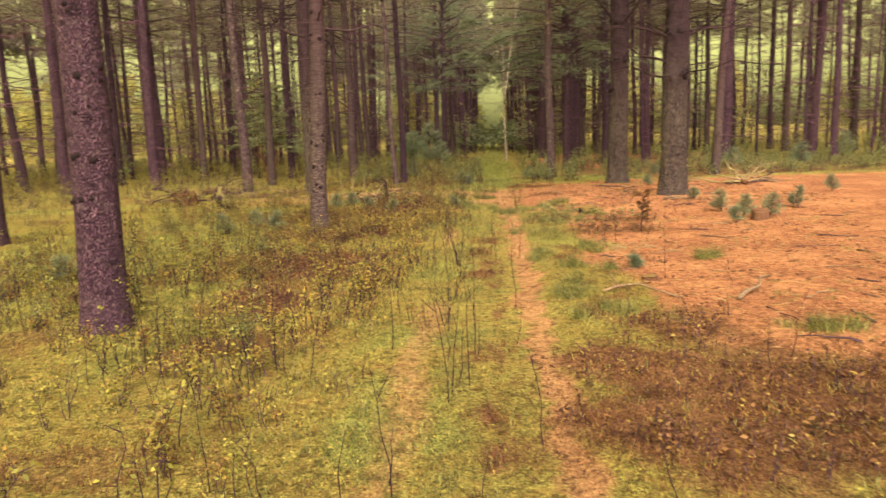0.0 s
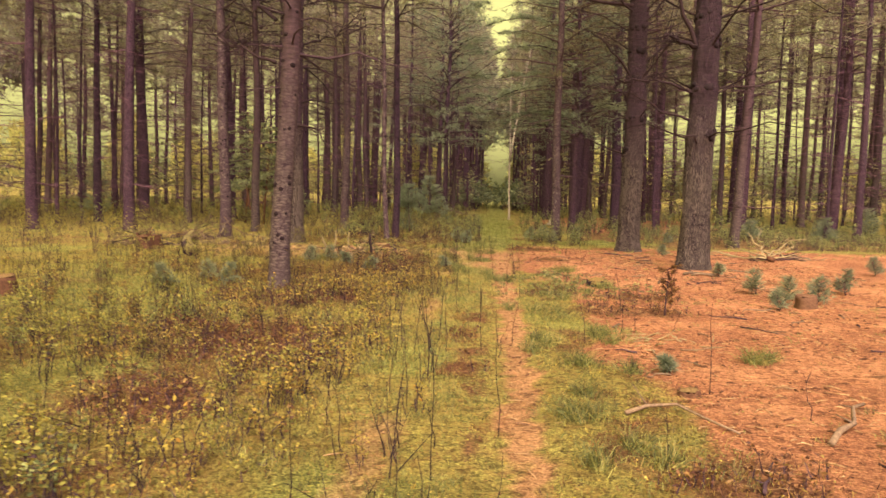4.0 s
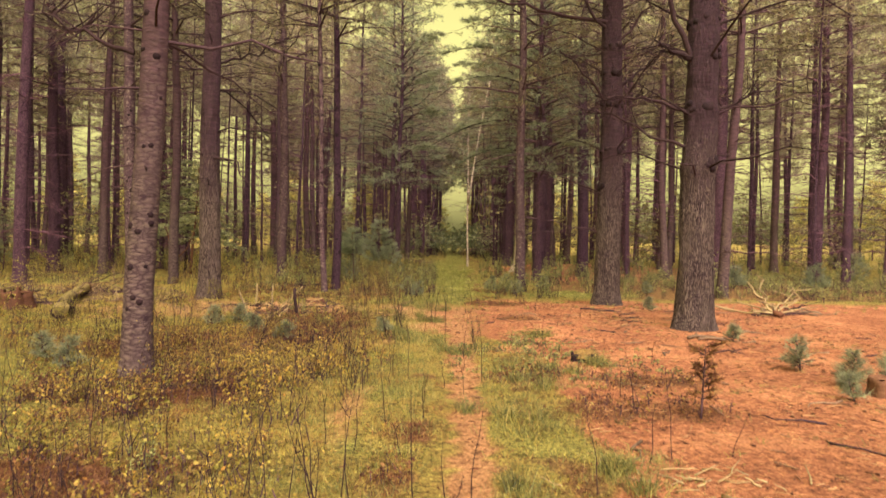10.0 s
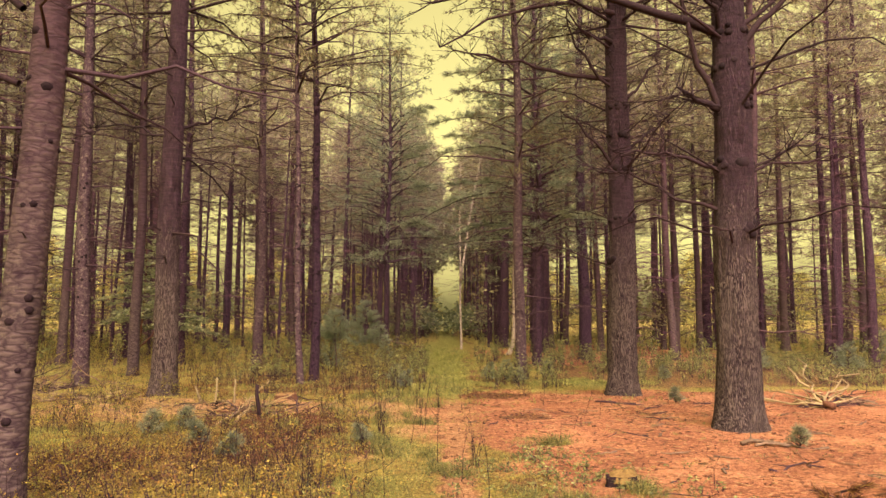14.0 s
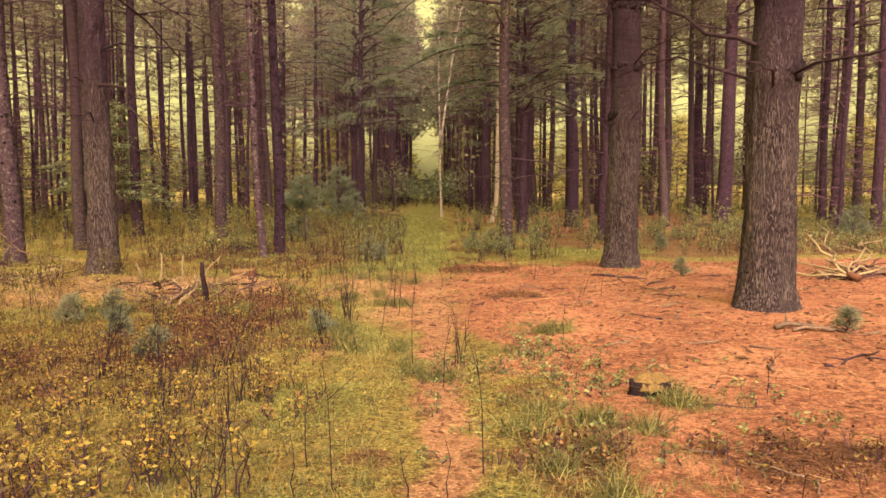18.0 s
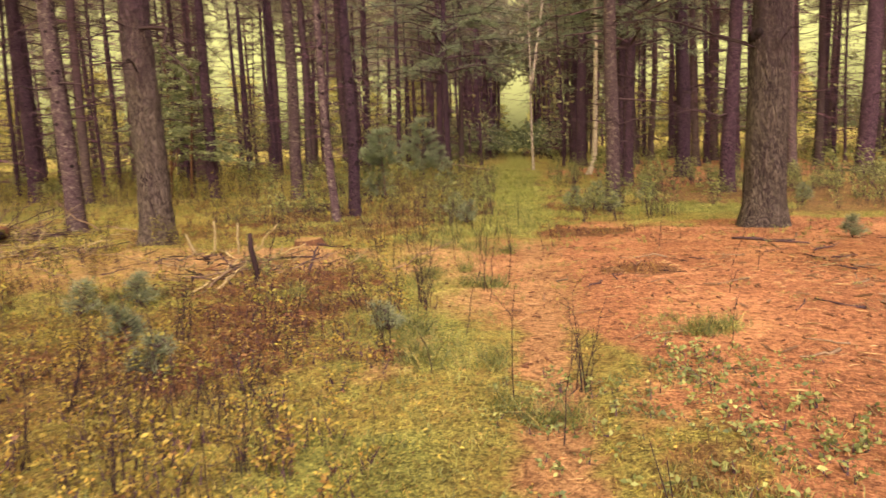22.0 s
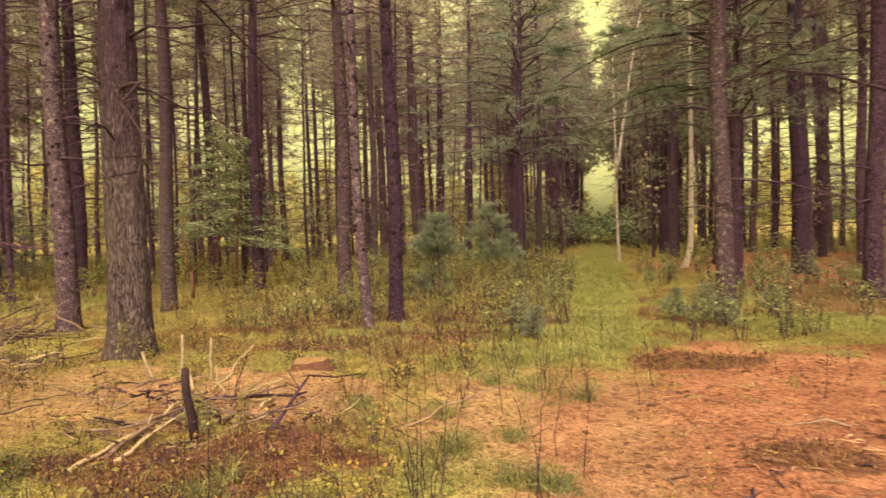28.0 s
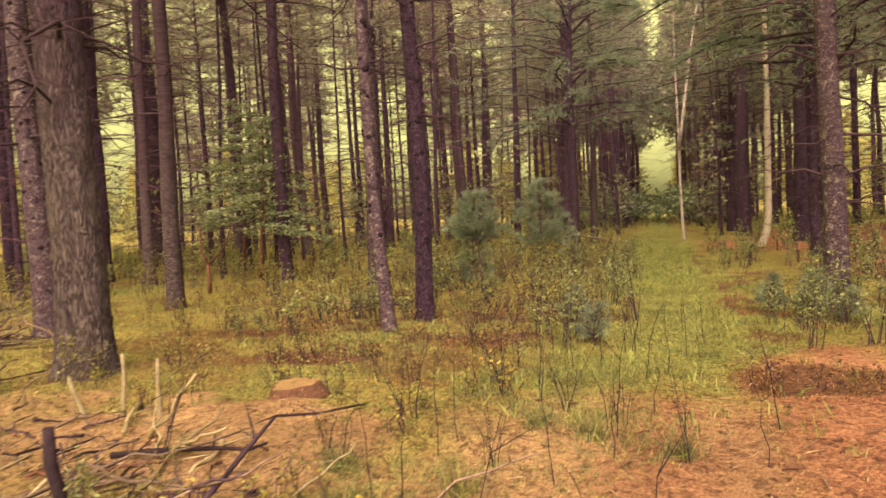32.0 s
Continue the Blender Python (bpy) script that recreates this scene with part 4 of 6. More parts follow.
# far woods, all round
fars = []
for k in range(7):
    edge_tree = k > 3
    vf, line, radius = trunk_mesh(900 + k, 0.14 if edge_tree else 0.34, 8 if edge_tree else 16, 0.1, 0.0, (0, 0), 0.08, 5, 0.4, 0.4)
    w, nd = limbs(900 + k, line, radius, 8 if edge_tree else 16, 0.5 if edge_tree else 1.5, 0.5 if edge_tree else 8.0, 1.4, 2.4, 1.4 if edge_tree else 0.8, 2, 0.9, 0.2, plump=0.13, bare=True)
    fars.append((vf, w, nd))
bits = ([], [], [], [])
rng = np.random.default_rng(11)
count = 0
while count < 265:
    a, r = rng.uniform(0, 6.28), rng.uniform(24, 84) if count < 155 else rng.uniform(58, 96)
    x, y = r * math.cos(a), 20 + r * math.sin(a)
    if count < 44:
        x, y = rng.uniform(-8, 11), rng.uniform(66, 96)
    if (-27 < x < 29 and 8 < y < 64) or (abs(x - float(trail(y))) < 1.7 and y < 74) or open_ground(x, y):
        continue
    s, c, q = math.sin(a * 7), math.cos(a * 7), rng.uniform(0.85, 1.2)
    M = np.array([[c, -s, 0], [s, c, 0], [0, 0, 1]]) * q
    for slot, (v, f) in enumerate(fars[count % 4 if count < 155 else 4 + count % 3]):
        # the outer young trees take the foliage whose colour holds the far glow
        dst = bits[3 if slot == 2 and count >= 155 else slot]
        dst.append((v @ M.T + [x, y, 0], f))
    count += 1
woods = root("far_woods", 0, 20, 0)
tagged(woods, "dense stand of distant pines with dark trunks", "woods", kind="stuff")
for nm, bt, mt in (("trunks", bits[0], DARK_BARK), ("branches", bits[1], HAZETWIG), ("foliage", bits[2], HAZENEEDLE), ("edge_foliage", bits[3], EDGE)):
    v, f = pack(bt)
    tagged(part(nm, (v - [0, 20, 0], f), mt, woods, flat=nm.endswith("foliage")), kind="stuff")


# ---- undergrowth ----


def scatter(rng, n, x0, x1, y0, y1, chance):
    """Points in a stretch of the plan, kept by a chance between 0 and 1."""
    x, y = rng.uniform(x0, x1, n), rng.uniform(y0, y1, n)
    k = rng.uniform(size=n) < chance(x, y)
    return x[k], y[k]


def stuff(name, vf, material, label, category, flat=True):
    return tagged(part(name, vf, material, None, flat=flat), label, category, kind="stuff")


def up_ways(rng, n, spread):
    return unit(rng.normal(size=(n, 3)) * [spread, spread, 0.15] + [0, 0, 1])


def tufts(rng, x, y, blades_each, length, width, bend=0.5, spread=0.45, foot=0.04):
    n = len(x)
    size = np.repeat(rng.uniform(0.55, 1.25, n), blades_each)
    bx, by = np.repeat(x, blades_each) + rng.normal(size=n * blades_each) * foot, np.repeat(y, blades_each) + rng.normal(size=n * blades_each) * foot
    base = np.stack([bx, by, ground(bx, by) - 0.005], 1)
    return blades(base, up_ways(rng, len(base), spread), length * size * rng.uniform(0.6, 1.1, len(base)), width, rng, bend)


rng = np.random.default_rng(21)
GRASS_SPOTS = [(1.5, 9.3, 0.35, 0.5), (1.75, 8.2, 0.3, 0.3), (1.45, 7.1, 0.5, 0.4), (2.1, 9.5, 0.4, 0.5), (1.86, 13.2, 0.4, 0.5), (0.2, 15.6, 0.3, 0.35), (1.9, 6.1, 0.5, 0.4), (0.9, 17.3, 0.3, 0.3),
               (2.0, 12.2, 0.6, 0.4), (2.0, 13.0, 0.5, 0.3), (2.9, 13.3, 0.3, 0.25), (1.05, 14.2, 0.3, 0.3), (0.7, 15.2, 0.35, 0.3), (2.35, 15.8, 0.3, 0.25), (0.75, 19.8, 0.4, 0.4), (3.3, 8.6, 0.2, 0.15), (3.2, 5.4, 0.35, 0.25), (1.65, 10.9, 0.35, 0.8), (-0.3, 19.0, 0.6, 0.4), (-1.2, 17.2, 0.5, 0.3), (0.3, 18.2, 0.4, 0.3), (-2.6, 17.3, 0.6, 0.4), (0.1, 20.9, 0.6, 0.3)]


def grassy(x, y):
    n_, g_, b_ = zones(x, y)
    u = x - trail(y)
    c = 0.4 * g_ * (1 - n_) + 0.1 * (1 - n_) + 0.55 * smooth(-u, 0.15, 0.5) * (1 - smooth(-u, 1.6, 2.6)) * (1 - n_)
    c = c * (1 - 0.8 * b_)
    for cx, cy, rx, ry in GRASS_SPOTS:
        c = np.maximum(c, 0.95 * blob(x, y, cx, cy, rx, ry))
    return c * (0.3 + 0.7 * smooth(fbm(x * 1.3, y * 1.3, 61), 0.42, 0.62)) * (1 - 0.85 * np.exp(-((u / 0.2) ** 2)) * (y < 19))


x, y = scatter(rng, 52000, -6, 6, 1.5, 26, grassy)
stuff("grass", tufts(rng, x, y, 11, 0.09, 0.0036), GRASS, "thin yellow-green grass in loose tufts", "grass")
x, y = scatter(rng, 30000, -12, 14, 20, 44, lambda x, y: np.clip(grassy(x, y) * np.where(x > -0.6, 1.3, 0.75) * np.where(x - trail(y) > 1.7, 0.3 + 1.2 * blob(x, y, 4.1, 24.2, 1.5, 0.8), 1.0) + 0.04, 0, 1) * (1 - 0.6 * smooth(y, 27, 40)))
stuff("far_grass", tufts(rng, x, y, 8, 0.15, 0.008), LANEGRASS, "pale grass between the trees", "grass")

x, y = scatter(rng, 1100, 1.4, 7, 4, 21, lambda x, y: zones(x, y)[0] * (0.1 + 0.9 * smooth(fbm(x * 0.9, y * 0.9, 66), 0.5, 0.65)))
stuff("sprouts", tufts(rng, x, y, 12, 0.07, 0.004, 0.5, 0.7, 0.03), GRASS, "sparse green sprouts on the needle floor", "grass")

# each grass clump that stands out beside the trail
for cx, cy, rx, ry in GRASS_SPOTS:
    for k in range(3):
        r_ = np.random.default_rng(5000 + int(cx * 100 + cy * 10 + k))
        px, py = cx + r_.normal() * rx * 0.5, cy + r_.normal() * ry * 0.5
        b_ = np.concatenate([r_.normal(size=(130, 2)) * 0.05, np.zeros((130, 1))], 1)
        clump = part("grass_clump", blades(b_, up_ways(r_, 130, 0.55), r_.uniform(0.08, 0.24, 130), 0.0042, r_, 0.6), GRASS, None, flat=True)
        clump.location = (px, py, float(ground(px, py)))
        tagged(clump, "tuft of grey-green grass beside the worn trail", "grass clump", "grass clumps by the trail")


def shrub_parts(r_, height, stems, leaf_count, leaf, spread=0.35, cheap=False):
    """Upright thin stems with side shoots, and small leaves along them."""
    sb, base, ways = [], [], []
    for _ in range(stems):
        a, out = r_.uniform(0, 6.28), r_.uniform(0.05, spread)
        h = height * r_.uniform(0.6, 1.1)
        t = np.linspace(0, 1, 5)
        lean = np.array([math.cos(a), math.sin(a), 0]) * out
        p = np.array([r_.normal() * 0.05, r_.normal() * 0.05, 0]) + t[:, None] * lean * h + np.stack([0 * t, 0 * t, h * t], 1) + r_.normal(size=(5, 3)) * 0.018 * np.minimum(t * 3, 1)[:, None]
        whole = [blades(p[:1], unit(p[-1:] - p[:1]), np.linalg.norm(p[-1] - p[0]), 0.012, r_) if cheap else tube(p, 0.0045 * (1 - 0.75 * t), 3, False)]
        m = max(1, leaf_count // stems)
        for _ in range(3):
            q = r_.uniform(0.35, 0.9)
            c = np.array([np.interp(q, t, p[:, k]) for k in range(3)])
            w = unit(r_.normal(size=3) * [1, 1, 0.3] + [0, 0, 0.7]) * h * r_.uniform(0.15, 0.35)
            whole.append(blades(c[None], unit(w[None]), np.linalg.norm(w), 0.006, r_))
            base.append(c + w * r_.uniform(0.2, 1.05, (m // 4 + 1, 1)))
        sb.append(pack(whole))
        q = r_.uniform(0.3, 1.02, m // 3 + 1)
        base.append(np.stack([np.interp(q, t, p[:, k]) for k in range(3)], 1))
    base = np.concatenate(base)
    base += r_.normal(size=base.shape) * 0.012
    w = unit(r_.normal(size=base.shape) * [1, 1, 0.45] + [0, 0, 0.15])
    return sb, leaves(base, w, leaf * r_.uniform(0.6, 1.2, len(base)), leaf * 0.55, r_)


def brushy(x, y):
    """Where shrubs stand."""
    n_, g_, b_ = zones(x, y)
    u = x - trail(y)
    c = smooth(-u, 1.0, 2.2) * (1 - 0.8 * n_) * (0.06 + 0.94 * smooth(fbm(x * 0.75, y * 0.75, 71), 0.43, 0.6))
    c = c * (1 - 0.85 * blob(x, y, -4.2, 23.2, 3.6, 3.4, 0.25))
    c = np.maximum(c, 0.35 * smooth(np.abs(u), 0.9, 1.8) * smooth(y, 24, 27) * (1 - n_))
    return c * (1 - 0.95 * blob(x, y, -1.7, 17.7, 1.6, 1.5)) * (1 - 0.75 * blob(x, y, -1.5, 15.0, 1.6, 1.3)) * (1 - 0.75 * blob(x, y, -4.2, 11.5, 2.4, 2.2)) * (1 - 0.6 * blob(x, y, -4.5, 15.5, 2.0, 1.2)) * (1 - 0.8 * blob(x, y, -3.3, 22.3, 1.8, 1.5)) * (1 - 0.5 * smooth(u, 1.5, 3) * (y < 27))


shrubs = []
for k in range(8):
    r_ = np.random.default_rng(300 + k)
    sh = root("shrub", 0, 0, 0)
    mat = (LEAF, LEAF, LEAF, RUSSET, LEAF, GREENLEAF, LEAF, RUSSET)[k]
    st, lv = shrub_parts(r_, (0.5, 0.65, 0.42, 0.45, 0.75, 0.5, 0.85, 0.38)[k], 5 + k % 3, 84, 0.044)
    for one in st:
        part("stem", one, TWIG, sh)
    tagged(part("foliage", lv, mat, sh, flat=True), kind="stuff")
    tagged(sh, ("low twiggy shrub with small yellow leaves", "upright blueberry-like shrub with yellow-green leaves", "low twiggy shrub with small yellow leaves", "russet-leaved low shrub among moss", "tall thin shrub with sparse yellow leaves",
                "low green-leaved shrub beside the trail", "tall thin shrub with sparse yellow leaves", "russet-leaved low shrub among moss")[k], "shrub", "shrubs left of the trail")
    shrubs.append(sh)
x, y = scatter(rng, 1500, -5.5, 1, 3, 20, brushy)
for k, (a, b) in enumerate(list(zip(x, y))[:230]):
    far_on = b > 13.5
    m = pose(a, b, float(ground(a, b)) - 0.01, 0, 0, rng.uniform(0, 360)) @ Matrix.Scale(rng.uniform(0.45, 0.75) if far_on else rng.uniform(0.6, 0.95) if b > 8.5 else rng.uniform(0.7, 1.15), 4)
    if k < 8:
        shrubs[k].matrix_basis = m
    else:
        copy_thing(shrubs[int(rng.choice([3, 3, 7, 3]) if far_on else rng.integers(8))], m)


for k, a, b, q in ((5, 2.6, 24.2, 1.1), (5, 2.95, 24.6, 1.0), (5, 2.2, 23.8, 0.9), (0, 3.3, 25.0, 1.0), (1, -1.3, 24.8, 1.0), (0, -1.55, 24.5, 0.9), (2, -1.0, 24.3, 1.1), (3, -0.7, 24.9, 1.0), (6, -4.05, 20.7, 1.3), (4, -3.9, 20.85, 0.9), (1, -1.75, 18.3, 0.8), (6, -1.45, 18.55, 0.7),
                   (1, 2.3, 27.2, 1.1), (5, 3.4, 27.8, 1.2), (1, -1.0, 28.6, 1.3), (5, -1.2, 30.2, 1.4), (6, -0.7, 31.5, 1.5), (5, 3.9, 29.2, 1.3)):
    copy_thing(shrubs[k], pose(a, b, float(ground(a, b)) - 0.01, 0, 0, 40 * k + 90 * a) @ Matrix.Scale(q, 4))


def thicket(name, r_, n, box, chance, height, stems, leaf_count, leaf, mat, label, kinds=5):
    """Many shrubs as one: a few shapes set out again and again."""
    shapes = [(pack(st), lv) for st, lv in (shrub_parts(r_, height * r_.uniform(0.7, 1.2), stems, leaf_count, leaf, cheap=height > 0.5 or height < 0.2) for _ in range(kinds))]
    px, py = scatter(r_, n, *box, chance)
    sb, lb = [], []
    for a, b in zip(px, py):
        st, lv = shapes[int(r_.integers(kinds))]
        q, s_ = r_.uniform(0, 6.28), r_.uniform(0.65, 1.3)
        M = np.array([[math.cos(q), -math.sin(q), 0], [math.sin(q), math.cos(q), 0], [0, 0, 1]]) * s_
        o = [a, b, float(ground(a, b)) - 0.01]
        sb.append((st[0] @ M.T + o, st[1]))
        lb.append((lv[0] @ M.T + o, lv[1]))
    th = root(name, 0, 0, 0)
    tagged(part("stemwork", pack(sb), TWIG, th), kind="stuff")
    tagged(part("foliage", pack(lb), mat, th, flat=True), kind="stuff")
    return tagged(th, label, "undergrowth", kind="stuff")


thicket("shrub_thicket", np.random.default_rng(31), 1000, (-7, 0.5, 2, 26), brushy, 0.42, 4, 46, 0.032, LEAF, "yellow-leaved shrubs covering the mossy ground")
thicket("russet_thicket", np.random.default_rng(32), 1900, (-8, 1.0, 3, 29), lambda x, y: np.maximum(brushy(x, y) * smooth(fbm(x, y, 81), 0.4, 0.6), 0.4 * blob(x, y, -1.6, 12.3, 1.6, 2.6) + 0.5 * blob(x, y, -1.5, 24.8, 2.6, 1.2) + 0.12 * ((y > 20) & (x < 0.3))), 0.2, 4, 36, 0.03, RUSSET, "low russet and golden foliage over moss")
thicket("far_thicket", np.random.default_rng(33), 1900, (-26, 3, 14, 44), lambda x, y: 0.8 * smooth(np.abs(x - trail(y)), 1.0, 2.0) * (1 - 0.95 * ((x > -7.5) & (y < 27.5))) * (1 - 0.9 * blob(x, y, -2.2, 28.5, 2.6, 2.6, 0.3)) * (1 - 0.6 * ((x > -4) & (y < 34))), 0.7, 5, 54, 0.04, LEAF, "belt of yellow-green bushes under the pines")
thicket("forest_undergrowth", np.random.default_rng(34), 1300, (-34, 34, 27, 72), lambda x, y: 0.9 * smooth(np.abs(x - trail(y)), 1.0, 2.2), 1.0, 5, 56, 0.075, GREENLEAF, "light green bushes deep between the trunks")
thicket("russet_patch", np.random.default_rng(35), 5200, (-3, 4, 3, 26), lambda x, y: 0.9 * smooth(np.max([blob(x, y, *b_) for b_ in BROWN], axis=0), 0.3, 0.7), 0.13, 3, 22, 0.03, REDLEAF, "low dark-red ground plants in patches")
thicket("leafy_patch", np.random.default_rng(36), 620, (0.9, 3.6, 12.2, 16), lambda x, y: 0.85 * np.maximum(blob(x, y, 1.95, 14.3, 0.9, 0.8), 0.35 * blob(x, y, 2.2, 13.4, 1.3, 1.3)), 0.07, 3, 9, 0.034, GREENLEAF, "patch of small rounded green leaves on needles")

thicket("lane_bushes", np.random.default_rng(41), 620, (-3.6, 7, 22.5, 37), lambda x, y: 0.85 * smooth(np.abs(x - trail(y)), 0.6, 1.1) * smooth(fbm(x * 0.7, y * 0.7, 58), 0.36, 0.54) * (1 - 0.7 * ((x > 4) & (y < 27))), 0.6, 6, 60, 0.042, GREENLEAF, "low green bushes along the grassy lane")
thicket("yellow_lane_bushes", np.random.default_rng(42), 520, (-4.5, 1.0, 23.5, 36), lambda x, y: 0.85 * smooth(trail(y) - x, 0.7, 1.3) * smooth(fbm(x * 0.6, y * 0.6, 59), 0.36, 0.56), 0.5, 6, 60, 0.03, LEAF, "yellow-green bushes beside the grassy lane")
thicket("dull_growth", np.random.default_rng(43), 1500, (4.2, 19, 22.6, 34), lambda x, y: 0.9 * smooth(y + 1.2 * (fbm(x * 0.5, y * 0.5, 50) - 0.5), 22.6, 23.4) * smooth(x - 0.2 * (y - 22) + 2.5 * (fbm(x * 0.5, y * 0.5, 53) - 0.5), 4.2, 5.4) * (1 - 0.9 * blob(x, y, 4.1, 24.2, 1.5, 0.8)) * (0.45 + 0.55 * smooth(fbm(x * 0.8, y * 0.8, 54), 0.42, 0.6)), 0.32, 5, 48, 0.036, GREENLEAF, "dull green low growth at the edge of the needle floor")
thicket("meadow_growth", np.random.default_rng(44), 2600, (-8, 0.2, 4, 21), lambda x, y: 0.8 * smooth(trail(y) - x, 0.9, 1.6) * (1 - 0.85 * blob(x, y, -1.5, 14.3, 1.9, 2.4)) * (1 - zones(x, y)[2]) * (1 - zones(x, y)[0]) * smooth(fbm(x * 1.7, y * 1.7, 52), 0.42, 0.6), 0.13, 4, 26, 0.026, SPRIG, "low yellow-green plants in soft clumps")
thicket("distant_bushes", np.random.default_rng(37), 240, (-3, 7, 58, 86), lambda x, y: 0.3 + 0.5 * smooth(np.abs(x - trail(y)), 0.4, 1.5), 2.6, 6, 60, 0.3, HEMLOCK, "pale green bushes closing the far end of the lane")

# added to brighten the gaps between trunks, with the light in their leaf colour
thicket("golden_saplings", np.random.default_rng(38), 260, (-36, 38, 38, 78), lambda x, y: 0.9 * smooth(np.abs(x - trail(y)), 1.5, 3), 4.2, 5, 90, 0.2, GOLD, "young trees far between the trunks, leaves coloured as if sunlit")

thicket("golden_thicket", np.random.default_rng(39), 1500, (-4, 1, 5, 21), lambda x, y: 0.85 * np.exp(-(((x - trail(y) + 2.0) / 0.75) ** 2)) * smooth(fbm(x * 0.9, y * 0.9, 73), 0.4, 0.58) * smooth(y, 5, 8) * (1 - 0.85 * smooth(y, 11.5, 13.5)), 0.36, 5, 50, 0.031, OCHRE, "golden-leaved thin shrubs lining the trail")
thicket("golden_carpet", np.random.default_rng(40), 2400, (-4, 0.4, 11, 17.5), lambda x, y: 0.9 * blob(x, y, -1.5, 14.3, 1.7, 2.2) * (1 - 0.75 * zones(x, y)[2]), 0.12, 4, 24, 0.021, OCHRE, "low golden-leaved growth over moss")
x, y = scatter(rng, 95000, -5, 4.2, 2.4, 26, lambda x, y: 1.3 * zones(x, y)[2] * (0.25 + 0.75 * smooth(fbm(x * 3, y * 3, 49), 0.4, 0.6)))
stuff("red_growth", tufts(rng, x, y, 5, 0.07, 0.0042, 0.3, 0.7, 0.04), REDGRASS, "dark red-brown low growth in patches", "ground plants")

# leaves and moss sprigs close to the ground
x, y = scatter(rng, 120000, -6.5, 3.0, 2, 24, lambda x, y: (1 - 0.92 * zones(x, y)[0]) * (1 - 0.8 * zones(x, y)[2]) * 0.75 * (1 - 0.95 * np.exp(-(((x - trail(y)) / 0.25) ** 2))) * (0.55 + 0.45 * smooth(-(x - trail(y)), 0.3, 1.6)))
base = np.stack([x, y, ground(x, y) + rng.uniform(0.0, 0.06, len(x))], 1)
half = rng.uniform(size=len(x)) < 0.6
for sel, mat, nm, lab in ((half, SPRIG, "ground_leaves", "small yellow leaves and moss sprigs on the floor"), (~half, RUSSET, "ground_litter", "small russet leaves on the floor")):
    w = unit(rng.normal(size=(sel.sum(), 3)) * [1, 1, 0.35] + [0, 0, 0.25])
    stuff(nm, leaves(base[sel], w, rng.uniform(0.01, 0.025, sel.sum()), 0.01, rng), mat, lab, "leaves")

# cushions of moss and tiny plants
for mat, seed, nm, lab in ((SPRIG, 55, "moss_carpet", "golden-green moss cushions over the floor"), (RUSSET, 56, "russet_carpet", "russet low growth over the floor")):
    x, y = scatter(rng, 300000, -8, 4.0, 2.2, 29, lambda x, y: (1 - zones(x, y)[0]) * (1 - 0.85 * zones(x, y)[2] * (mat is SPRIG)) * np.maximum(smooth(-(x - trail(y)), 0.2, 1.0), 0.8 * (x - trail(y) > 0.12)) * (0.12 + 0.88 * smooth(fbm(x * 2.2, y * 2.2, seed), 0.42, 0.62)) * 0.8 * (1 - 0.6 * smooth(y, 12, 26)))
    base = np.stack([x, y, ground(x, y) - 0.004], 1)
    stuff(nm, blades(base, up_ways(rng, len(x), 0.7), rng.uniform(0.02, 0.06, len(x)), 0.0055, rng), mat, lab, "moss")

# fallen needles
x, y = scatter(rng, 120000, -3, 8, 3, 22.5, lambda x, y: zones(x, y)[0] * (0.3 + 0.7 * smooth(20 - y, 0, 10)))
base = np.stack([x, y, ground(x, y) + rng.uniform(0.001, 0.012, len(x))], 1)
w = unit(rng.normal(size=(len(x), 3)) * [1, 1, 0.12])
stuff("fallen_needles", blades(base, w, rng.uniform(0.04, 0.1, len(x)), 0.0024, rng), LITTER, "loose orange pine needles", "needles")

# bare upright shoots
shoots = []
x, y = scatter(rng, 4200, -6, 4.5, 2.5, 24, lambda x, y: 0.35 * brushy(x, y) + 0.22 * np.exp(-(((x - trail(y) + 0.8) / 0.7) ** 2)) + 0.02 * ((x - trail(y)) > 0.6) * ((x - trail(y)) < 2.2))
for a, b in zip(x, y):
    h, t = rng.uniform(0.25, 0.75), np.linspace(0, 1, 5)
    d = rng.normal(size=2) * 0.12 * h
    p = np.stack([a + d[0] * t**1.5, b + d[1] * t**1.5, float(ground(a, b)) - 0.01 + h * t], 1) + rng.normal(size=(5, 3)) * 0.008
    shoots.append(tube(p, 0.0042 * (1 - 0.7 * t), 3, False))
    if rng.uniform() < 0.5:
        c, w = p[3], unit(rng.normal(size=3) * [1, 1, 0] + [0, 0, 1.2]) * h * 0.3
        shoots.append(tube(np.stack([c, c + w * 0.5, c + w]), [0.003, 0.002, 0.001], 3, False))
stuff("bare_shoots", pack(shoots), BLACKTWIG, "thin bare dark shoots standing up from the undergrowth", "shoots", False)

